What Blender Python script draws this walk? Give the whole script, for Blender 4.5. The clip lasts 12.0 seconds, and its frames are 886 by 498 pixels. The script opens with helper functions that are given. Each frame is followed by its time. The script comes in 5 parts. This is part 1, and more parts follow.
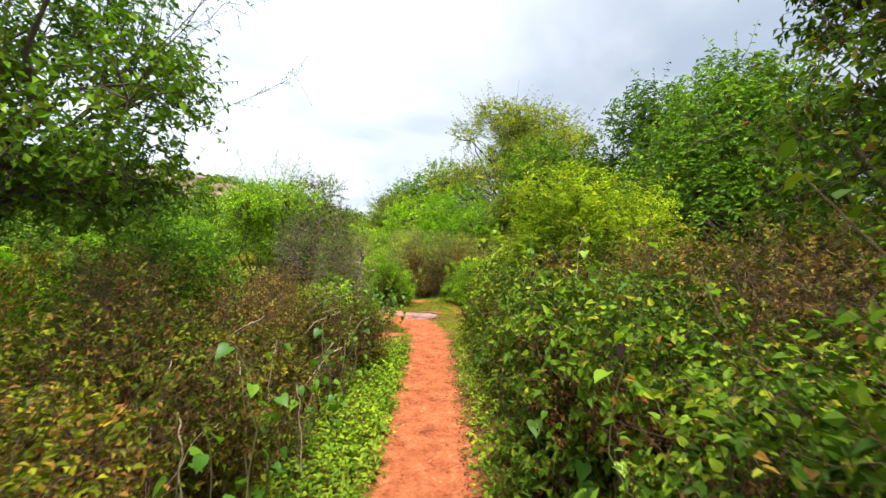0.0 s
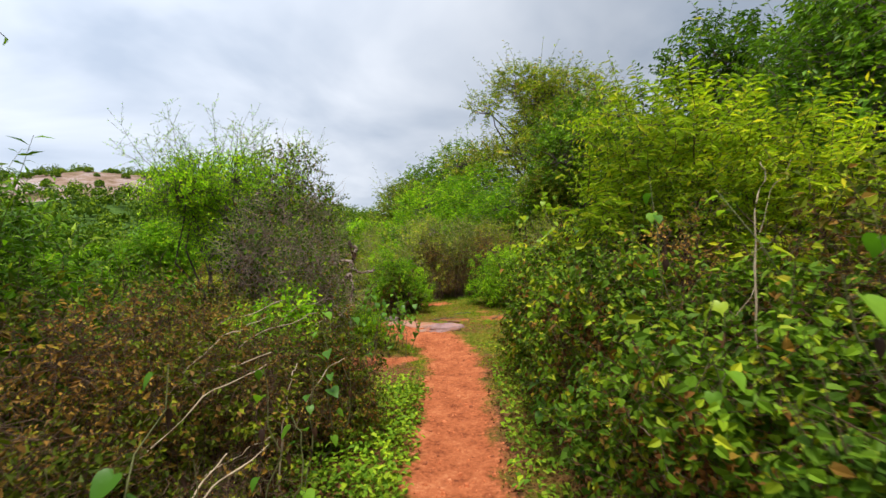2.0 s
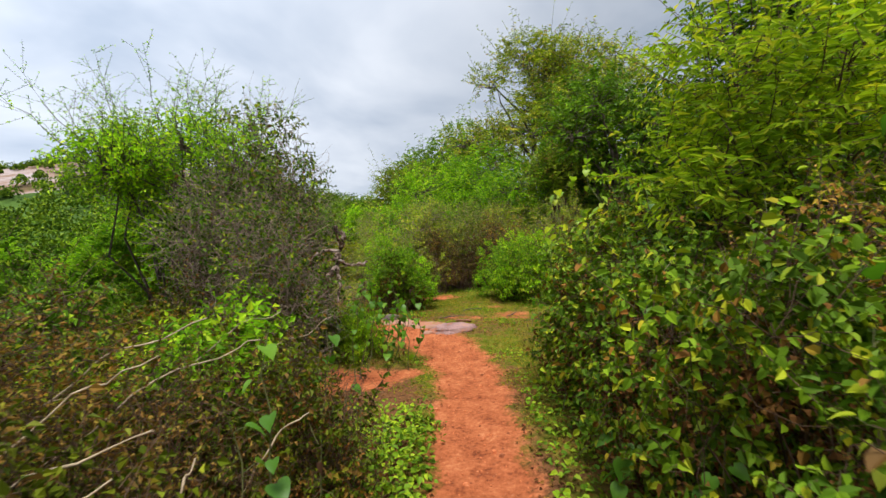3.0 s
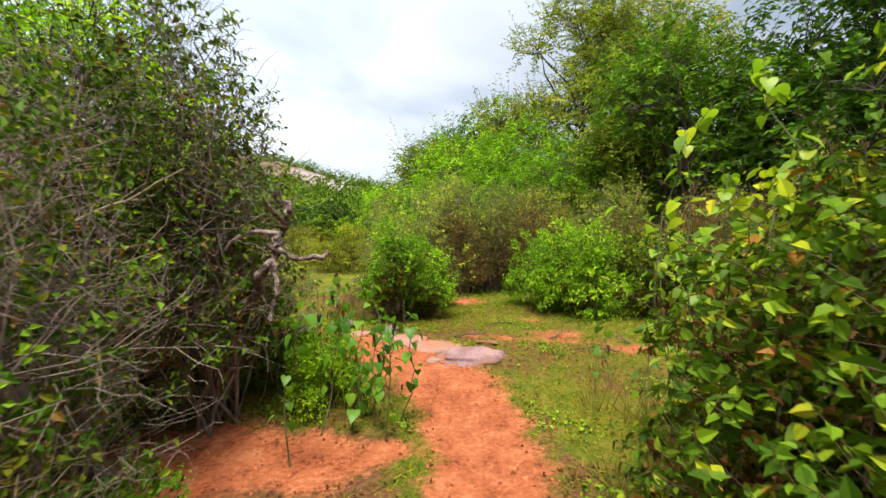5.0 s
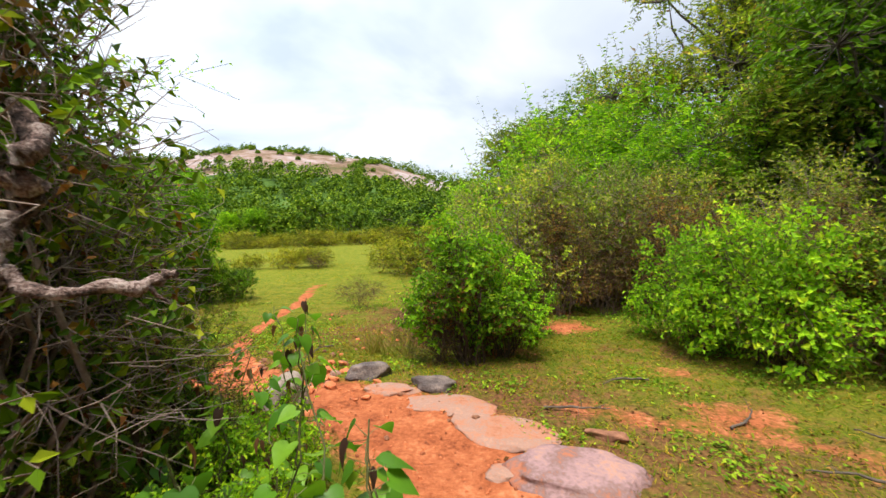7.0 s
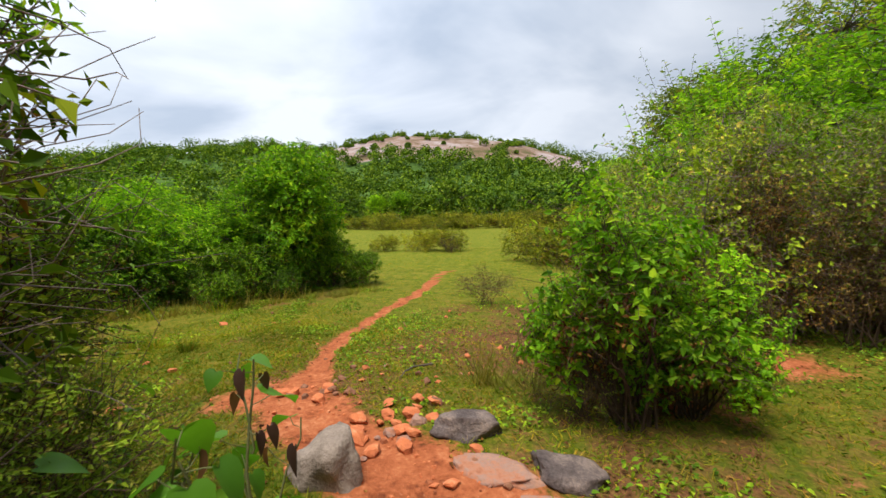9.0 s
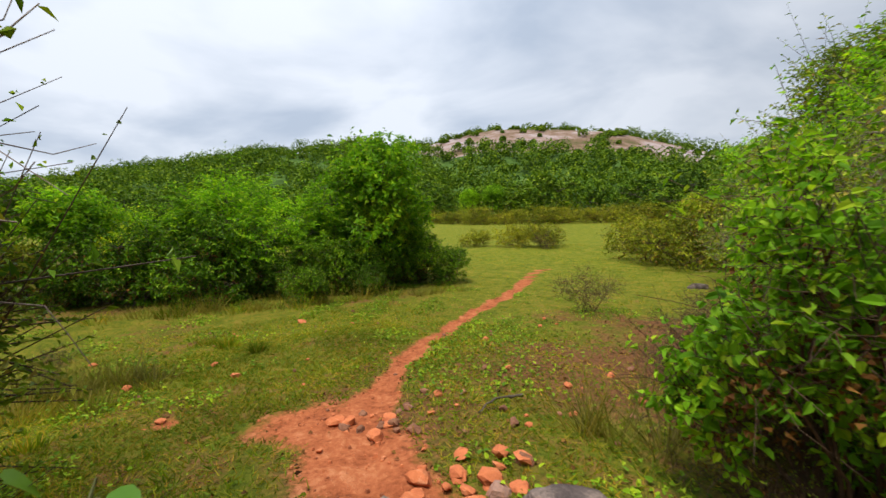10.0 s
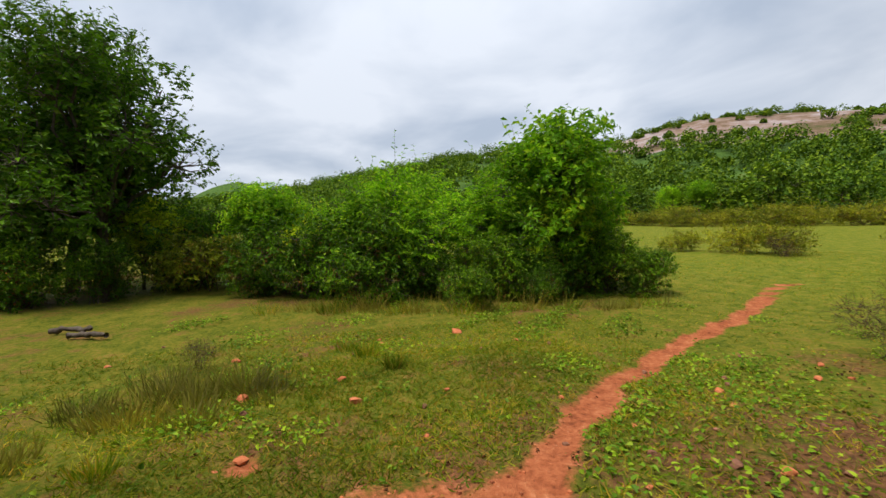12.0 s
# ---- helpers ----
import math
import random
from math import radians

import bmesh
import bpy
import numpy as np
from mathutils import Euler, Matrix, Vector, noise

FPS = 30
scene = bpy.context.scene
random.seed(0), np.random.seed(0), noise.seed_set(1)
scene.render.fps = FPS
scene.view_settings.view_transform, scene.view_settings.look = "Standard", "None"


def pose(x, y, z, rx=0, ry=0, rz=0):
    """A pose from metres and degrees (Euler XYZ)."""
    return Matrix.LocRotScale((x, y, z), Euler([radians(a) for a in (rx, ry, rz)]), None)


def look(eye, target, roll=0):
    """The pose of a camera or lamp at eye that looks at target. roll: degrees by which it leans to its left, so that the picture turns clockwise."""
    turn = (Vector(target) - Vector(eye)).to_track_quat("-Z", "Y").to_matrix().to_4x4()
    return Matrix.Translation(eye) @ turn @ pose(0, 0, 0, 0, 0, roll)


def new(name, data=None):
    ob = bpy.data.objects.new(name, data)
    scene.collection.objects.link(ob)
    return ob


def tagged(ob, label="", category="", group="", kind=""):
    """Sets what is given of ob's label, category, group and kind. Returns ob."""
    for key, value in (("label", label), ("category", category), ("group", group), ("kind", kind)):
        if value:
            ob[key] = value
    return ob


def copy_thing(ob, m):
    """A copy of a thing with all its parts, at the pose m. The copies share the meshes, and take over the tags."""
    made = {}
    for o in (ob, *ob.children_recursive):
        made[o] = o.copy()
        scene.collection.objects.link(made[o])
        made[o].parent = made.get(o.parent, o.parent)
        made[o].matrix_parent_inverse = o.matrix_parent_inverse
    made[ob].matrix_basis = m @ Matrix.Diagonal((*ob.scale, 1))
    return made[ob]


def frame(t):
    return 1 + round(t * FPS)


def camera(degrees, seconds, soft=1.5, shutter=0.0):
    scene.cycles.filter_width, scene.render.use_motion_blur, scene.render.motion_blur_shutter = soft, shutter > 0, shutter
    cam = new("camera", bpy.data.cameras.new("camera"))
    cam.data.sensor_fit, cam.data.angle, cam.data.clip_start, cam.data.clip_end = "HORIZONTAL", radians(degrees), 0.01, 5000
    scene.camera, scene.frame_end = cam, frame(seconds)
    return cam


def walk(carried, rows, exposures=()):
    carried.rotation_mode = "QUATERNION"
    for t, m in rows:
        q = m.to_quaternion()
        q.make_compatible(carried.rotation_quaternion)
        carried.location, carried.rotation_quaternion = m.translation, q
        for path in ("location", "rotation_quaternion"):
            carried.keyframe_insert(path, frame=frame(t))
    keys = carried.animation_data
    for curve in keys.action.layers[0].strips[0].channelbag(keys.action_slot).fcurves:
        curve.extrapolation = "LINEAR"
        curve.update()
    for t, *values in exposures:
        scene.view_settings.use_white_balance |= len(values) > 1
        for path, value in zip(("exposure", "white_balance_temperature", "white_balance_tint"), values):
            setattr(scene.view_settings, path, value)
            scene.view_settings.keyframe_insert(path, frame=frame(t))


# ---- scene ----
cam = camera(88.8, 12.0, soft=1.5, shutter=0.2)
METRES, EYE, TILT, LEAN, TURN = 12.5, 1.73, 0.0, 0.0, 0.0
ROWS = [
    (0.0, 0.0, 0.0, 0.0, -0.0, 0.0, -0.0),
    (0.5, -0.0, 0.058, -0.0018, -0.29, 1.51, 1.0),
    (1.0, 0.0006, 0.1143, -0.0032, 0.64, 1.38, 1.6),
    (1.5, 0.0009, 0.1707, -0.0065, 1.86, 0.35, 2.21),
    (2.0, -0.0042, 0.2243, -0.0086, 2.56, -0.65, 3.29),
    (2.5, -0.0117, 0.2807, -0.01, 2.81, -1.5, 4.13),
    (3.0, -0.019, 0.3342, -0.0113, 2.52, -2.21, 3.95),
    (5.0, -0.0177, 0.5178, -0.0198, 6.44, -3.18, 1.48),
    (5.5, -0.0163, 0.5679, -0.021, 8.23, -2.86, 1.41),
    (6.0, -0.0187, 0.6133, -0.0239, 10.89, -2.66, 1.86),
    (6.5, -0.0226, 0.6605, -0.0252, 14.61, -2.82, 1.84),
    (7.0, -0.0295, 0.7061, -0.0269, 18.91, -2.84, 1.61),
    (9.0, -0.0705, 0.8193, -0.0301, 36.72, -4.52, 1.14),
    (9.5, -0.0883, 0.8461, -0.0312, 41.66, -4.62, 1.26),
    (10.0, -0.1084, 0.8693, -0.0331, 48.52, -4.93, 1.3),
    (10.5, -0.1277, 0.891, -0.0323, 54.89, -4.74, 1.02),
    (11.0, -0.1469, 0.9049, -0.0318, 60.57, -4.77, 0.86),
    (11.5, -0.1656, 0.917, -0.0372, 66.42, -4.26, 0.73),
    (12.0, -0.1915, 0.932, -0.0466, 71.39, -4.02, 1.48),
]
walk(cam, [(t, pose(0, 0, EYE, TILT, LEAN, TURN) @ pose(METRES * x, METRES * y, METRES * z, 90 + pitch, roll, yaw)) for t, x, y, z, yaw, pitch, roll in ROWS],
     exposures=[(0.0, 0.85), (0.5, 0.55), (1.0, 0.32), (3.0, 0.27), (5.0, 0.65), (6.0, 0.7), (7.0, 0.6), (9.0, 0.18), (12.0, -0.1)])

# ---- world and sun: bright overcast ----
SUN_ELEVATION, SUN_AZIMUTH = radians(72), radians(172)
world = bpy.data.worlds.new("overcast_sky")
scene.world = world
world.use_nodes = True
wn, wl = world.node_tree.nodes, world.node_tree.links
wn.clear()
sky = wn.new("ShaderNodeTexSky")
sky.sky_type = "NISHITA"
sky.sun_disc = False
sky.sun_elevation, sky.sun_rotation = SUN_ELEVATION, SUN_AZIMUTH
coord = wn.new("ShaderNodeTexCoord")
split = wn.new("ShaderNodeSeparateXYZ")
wl.new(coord.outputs["Generated"], split.inputs[0])


def wmath(op, a, b=None):
    n = wn.new("ShaderNodeMath")
    n.operation = op
    for i, v in enumerate((a, b)):
        if v is None:
            continue
        if isinstance(v, (int, float)):
            n.inputs[i].default_value = v
        else:
            wl.new(v, n.inputs[i])
    return n.outputs[0]


up = wmath("MAXIMUM", split.outputs["Z"], 0.0)
flat = wmath("ADD", up, 0.22)
plane = wn.new("ShaderNodeCombineXYZ")
wl.new(wmath("DIVIDE", split.outputs["X"], flat), plane.inputs[0])
wl.new(wmath("DIVIDE", split.outputs["Y"], flat), plane.inputs[1])
cloud = wn.new("ShaderNodeTexNoise")
cloud.inputs["Scale"].default_value = 1.15
cloud.inputs["Detail"].default_value = 5.0
cloud.inputs["Roughness"].default_value = 0.5
cloud.inputs["Distortion"].default_value = 0.35
wl.new(plane.outputs[0], cloud.inputs["Vector"])
cloud_ramp = wn.new("ShaderNodeValToRGB")
cloud_ramp.color_ramp.elements[0].position, cloud_ramp.color_ramp.elements[0].color = 0.34, (0.48, 0.56, 0.69, 1)
cloud_ramp.color_ramp.elements[1].position, cloud_ramp.color_ramp.elements[1].color = 0.60, (0.81, 0.865, 0.96, 1)
wl.new(cloud.outputs["Fac"], cloud_ramp.inputs[0])
# an overcast sky is brighter towards the zenith
rise = wmath("ADD", wmath("MULTIPLY", wmath("POWER", up, 2.0), 0.9), 1.04)
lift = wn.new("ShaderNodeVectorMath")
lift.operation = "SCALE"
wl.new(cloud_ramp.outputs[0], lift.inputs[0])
# added gradient: about full brightness towards the west, dimmer everywhere else
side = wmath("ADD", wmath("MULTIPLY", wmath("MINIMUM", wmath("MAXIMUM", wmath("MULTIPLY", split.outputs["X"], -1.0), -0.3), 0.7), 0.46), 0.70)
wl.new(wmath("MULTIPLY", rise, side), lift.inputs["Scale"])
clear = wn.new("ShaderNodeVectorMath")
clear.operation = "SCALE"
wl.new(sky.outputs[0], clear.inputs[0])
clear.inputs["Scale"].default_value = 0.08
blend = wn.new("ShaderNodeMix")
blend.data_type = "RGBA"
blend.inputs["Factor"].default_value = 0.93
wl.new(clear.outputs[0], blend.inputs["A"])
wl.new(lift.outputs[0], blend.inputs["B"])
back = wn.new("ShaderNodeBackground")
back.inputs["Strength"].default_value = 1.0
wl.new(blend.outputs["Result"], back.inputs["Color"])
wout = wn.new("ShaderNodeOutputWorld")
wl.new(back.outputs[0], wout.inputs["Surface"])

sun = new("sun", bpy.data.lights.new("sun", "SUN"))
sun.data.energy, sun.data.angle, sun.data.color = 5.0, radians(22), (1.0, 0.94, 0.84)
sun_way = Vector((math.sin(SUN_AZIMUTH) * math.cos(SUN_ELEVATION), math.cos(SUN_AZIMUTH) * math.cos(SUN_ELEVATION), math.sin(SUN_ELEVATION)))
sun.matrix_world = look(sun_way * 60, (0, 0, 0))

# ---- materials ----


class Nodes:
    """A small helper round one node material."""

    def __init__(self, name):
        self.mat = bpy.data.materials.new(name)
        self.mat.use_nodes = True
        self.tree = self.mat.node_tree
        self.tree.nodes.clear()
        self.out = self.tree.nodes.new("ShaderNodeOutputMaterial")

    def node(self, kind, **values):
        n = self.tree.nodes.new("ShaderNode" + kind)
        for key, v in values.items():
            self.put(n.inputs[key.replace("_", " ")], v)
        return n

    def put(self, socket, v):
        if isinstance(v, bpy.types.NodeSocket):
            self.tree.links.new(v, socket)
        elif isinstance(v, tuple) and len(v) == 3 and socket.type == "RGBA":
            socket.default_value = (*v, 1)
        else:
            socket.default_value = v

    def noise(self, scale, detail=4.0, rough=0.55, vector=None, distortion=0.0):
        n = self.node("TexNoise", Scale=scale, Detail=detail, Roughness=rough, Distortion=distortion)
        if vector is not None:
            self.put(n.inputs["Vector"], vector)
        return n.outputs["Fac"]

    def ramp(self, fac, stops):
        n = self.node("ValToRGB")
        els = n.color_ramp.elements
        while len(els) < len(stops):
            els.new(0.5)
        for e, (p, c) in zip(els, stops):
            e.position, e.color = p, (*c, 1)
        self.put(n.inputs[0], fac)
        return n.outputs[0]

    def mix(self, fac, a, b, mode="MIX"):
        n = self.tree.nodes.new("ShaderNodeMix")
        n.data_type, n.blend_type = "RGBA", mode
        self.put(n.inputs["Factor"], fac)
        self.put(n.inputs["A"], a)
        self.put(n.inputs["B"], b)
        return n.outputs["Result"]

    def math(self, op, a, b=0.0, clamp=False):
        n = self.tree.nodes.new("ShaderNodeMath")
        n.operation, n.use_clamp = op, clamp
        self.put(n.inputs[0], a)
        self.put(n.inputs[1], b)
        return n.outputs[0]

    def attribute(self, name):
        n = self.tree.nodes.new("ShaderNodeAttribute")
        n.attribute_name = name
        return n.outputs["Fac"]

    def place(self):
        return self.node("NewGeometry").outputs["Position"]

    def object_place(self):
        return self.node("TexCoord").outputs["Object"]

    def bump(self, height, strength=0.5, distance=0.02):
        return self.node("Bump", Strength=strength, Distance=distance, Height=height).outputs[0]

    def surface(self, colour, rough=0.7, normal=None, specular=0.3):
        n = self.tree.nodes.new("ShaderNodeBsdfPrincipled")
        self.put(n.inputs["Base Color"], colour)
        self.put(n.inputs["Roughness"], rough)
        n.inputs["Specular IOR Level"].default_value = specular
        if normal is not None:
            self.put(n.inputs["Normal"], normal)
        return n

    def done(self, shader):
        self.tree.links.new(shader.outputs[0], self.out.inputs["Surface"])
        return self.mat


def leaf_material(name, stops, rough=0.5, see=0.2, clump=1.6):
    """A leaf that varies leaf by leaf and clump by clump, and lets light through."""
    m = Nodes(name)
    geo = m.node("NewGeometry")
    colour = m.ramp(geo.outputs["Random Per Island"], stops)
    patch = m.noise(clump, 2.0, 0.5, geo.outputs["Position"])
    shade = m.ramp(patch, [(0.32, (0.74, 0.72, 0.55)), (0.68, (1.52, 1.36, 0.75))])
    colour = m.mix(1.0, colour, shade, "MULTIPLY")
    each = m.ramp(m.node("ObjectInfo").outputs["Random"], [(0.0, (0.72, 0.76, 0.8)), (0.5, (1.0, 1.0, 1.0)), (1.0, (1.32, 1.2, 1.0))])
    colour = m.mix(1.0, colour, each, "MULTIPLY")
    body = m.surface(colour, rough, specular=0.07)
    thin = m.node("BsdfTranslucent", Color=m.mix(1.0, colour, (1.25, 1.35, 0.6), "MULTIPLY"))
    both = m.node("MixShader", Fac=see)
    m.tree.links.new(body.outputs[0], both.inputs[1])
    m.tree.links.new(thin.outputs[0], both.inputs[2])
    return m.done(both)


def plain(name, stops, scale, rough=0.8, bump=0.5, distance=0.02, local=False):
    m = Nodes(name)
    at = m.object_place() if local else m.place()
    big, fine = m.noise(scale, 5.0, 0.6, at), m.noise(scale * 9, 4.0, 0.6, at)
    fac = m.math("ADD", m.math("MULTIPLY", big, 0.65), m.math("MULTIPLY", fine, 0.35))
    return m.done(m.surface(m.ramp(fac, stops), rough, m.bump(fac, bump, distance)))


BROAD = leaf_material("broad_leaf", [(0.0, (0.03, 0.07, 0.008)), (0.4, (0.06, 0.13, 0.011)), (0.75, (0.115, 0.215, 0.016)), (0.93, (0.23, 0.28, 0.022)), (0.96, (0.2, 0.12, 0.03)), (1.0, (0.10, 0.05, 0.02))])
BRIGHT = leaf_material("bright_leaf", [(0.0, (0.14, 0.25, 0.016)), (0.5, (0.25, 0.39, 0.025)), (0.85, (0.38, 0.50, 0.035)), (1.0, (0.5, 0.5, 0.05))], see=0.42)
LIME = leaf_material("lime_leaf", [(0.0, (0.12, 0.2, 0.02)), (0.45, (0.21, 0.31, 0.025)), (0.8, (0.33, 0.43, 0.03)), (0.94, (0.4, 0.4, 0.04)), (0.97, (0.17, 0.08, 0.03)), (1.0, (0.1, 0.05, 0.025))], see=0.42)
SMALL = leaf_material("small_leaf", [(0.0, (0.042, 0.07, 0.008)), (0.5, (0.095, 0.135, 0.012)), (0.74, (0.18, 0.215, 0.018)), (0.8, (0.2, 0.12, 0.035)), (1.0, (0.13, 0.08, 0.035))])
DARK = leaf_material("dark_leaf", [(0.0, (0.04, 0.10, 0.012)), (0.5, (0.08, 0.19, 0.016)), (0.9, (0.145, 0.30, 0.022)), (1.0, (0.17, 0.24, 0.035))], rough=0.4)
MID = leaf_material("mid_leaf", [(0.0, (0.028, 0.075, 0.008)), (0.5, (0.058, 0.15, 0.010)), (0.85, (0.12, 0.26, 0.014)), (1.0, (0.2, 0.3, 0.03))], rough=0.45)
OLIVE = leaf_material("olive_leaf", [(0.0, (0.10, 0.17, 0.02)), (0.5, (0.18, 0.29, 0.03)), (0.8, (0.29, 0.40, 0.045)), (0.92, (0.36, 0.36, 0.09)), (1.0, (0.2, 0.12, 0.06))])
DEAD = leaf_material("dead_leaf", [(0.0, (0.045, 0.02, 0.012)), (0.6, (0.12, 0.06, 0.028)), (1.0, (0.27, 0.15, 0.06))], see=0.15, rough=0.8)
WITHERED = leaf_material("withered_leaf", [(0.0, (0.09, 0.05, 0.02)), (0.4, (0.2, 0.12, 0.045)), (0.7, (0.3, 0.21, 0.07)), (0.85, (0.2, 0.23, 0.035)), (1.0, (0.12, 0.2, 0.025))])
FRESH = leaf_material("fresh_green_leaf", [(0.0, (0.08, 0.21, 0.015)), (0.5, (0.16, 0.36, 0.02)), (0.85, (0.28, 0.50, 0.03)), (1.0, (0.38, 0.52, 0.04))], see=0.42)
MEADOW = leaf_material("yellow_green_leaf", [(0.0, (0.10, 0.14, 0.015)), (0.5, (0.19, 0.24, 0.022)), (0.85, (0.3, 0.33, 0.03)), (1.0, (0.28, 0.2, 0.05))])
FAR = leaf_material("far_leaf", [(0.0, (0.025, 0.065, 0.009)), (0.5, (0.055, 0.125, 0.013)), (1.0, (0.14, 0.23, 0.02))], clump=0.28, see=0.12)
GRASS = leaf_material("grass_blade", [(0.0, (0.06, 0.12, 0.008)), (0.45, (0.125, 0.195, 0.012)), (0.75, (0.23, 0.235, 0.022)), (1.0, (0.33, 0.2, 0.05))], see=0.3, clump=0.8)
STRAW = leaf_material("straw_blade", [(0.0, (0.12, 0.115, 0.035)), (0.5, (0.2, 0.18, 0.065)), (1.0, (0.17, 0.19, 0.045))], see=0.3)
CLOVER = leaf_material("ground_leaf", [(0.0, (0.06, 0.14, 0.014)), (0.5, (0.125, 0.24, 0.02)), (1.0, (0.25, 0.36, 0.03))])
BARK = plain("bark", [(0.3, (0.045, 0.032, 0.024)), (0.7, (0.14, 0.11, 0.085))], 14, 0.9, 0.8)
PALE_BARK = plain("pale_bark", [(0.4, (0.045, 0.03, 0.026)), (0.48, (0.19, 0.12, 0.10)), (0.54, (0.42, 0.32, 0.28)), (0.66, (0.55, 0.48, 0.44))], 13, 0.9, 1.0, 0.05)
TWIG = plain("dry_twig", [(0.3, (0.04, 0.022, 0.013)), (0.55, (0.085, 0.05, 0.028)), (0.75, (0.19, 0.125, 0.07))], 20, 0.85, 0.3)
GREY_TWIG = plain("grey_brown_twig", [(0.3, (0.11, 0.075, 0.058)), (0.55, (0.23, 0.17, 0.135)), (0.75, (0.40, 0.32, 0.26))], 20, 0.85, 0.3)
STALK = plain("pale_dry_stalk", [(0.3, (0.22, 0.16, 0.10)), (0.7, (0.45, 0.36, 0.25))], 20, 0.85, 0.3)
GREEN_STEM = plain("green_stem", [(0.3, (0.07, 0.09, 0.025)), (0.7, (0.14, 0.13, 0.05))], 20, 0.7, 0.3)
ROCK = plain("grey_pink_rock", [(0.38, (0.30, 0.105, 0.055)), (0.45, (0.17, 0.10, 0.09)), (0.54, (0.26, 0.155, 0.155)), (0.62, (0.32, 0.18, 0.14)), (0.7, (0.42, 0.15, 0.07))], 4, 0.75, 0.9, 0.03)
PALE_ROCK = plain("pale_rock", [(0.34, (0.12, 0.085, 0.062)), (0.5, (0.225, 0.175, 0.14)), (0.62, (0.30, 0.24, 0.195)), (0.74, (0.38, 0.25, 0.17))], 7, 0.8, 0.9, 0.03)
DUSTY_ROCK = plain("dusty_pink_rock", [(0.36, (0.24, 0.085, 0.042)), (0.46, (0.33, 0.14, 0.08)), (0.55, (0.26, 0.155, 0.12)), (0.63, (0.34, 0.18, 0.12)), (0.72, (0.42, 0.14, 0.06))], 5, 0.85, 0.9, 0.03)
DARK_ROCK = plain("dark_rock", [(0.36, (0.045, 0.032, 0.03)), (0.5, (0.10, 0.075, 0.068)), (0.6, (0.18, 0.135, 0.115)), (0.7, (0.32, 0.22, 0.16))], 8, 0.7, 0.9, 0.03)
RED_STONE = plain("orange_stone", [(0.3, (0.30, 0.075, 0.03)), (0.55, (0.5, 0.15, 0.055)), (0.75, (0.6, 0.32, 0.18))], 16, 0.85, 0.7, 0.01)
SOIL_CRUMB = plain("soil_crumb", [(0.3, (0.15, 0.045, 0.02)), (0.6, (0.30, 0.09, 0.036)), (0.8, (0.42, 0.15, 0.065))], 30, 0.95, 0.5, 0.01)
BROWN_STONE = plain("brown_stone", [(0.3, (0.10, 0.042, 0.024)), (0.55, (0.23, 0.10, 0.055)), (0.75, (0.36, 0.2, 0.12))], 16, 0.85, 0.7, 0.01)


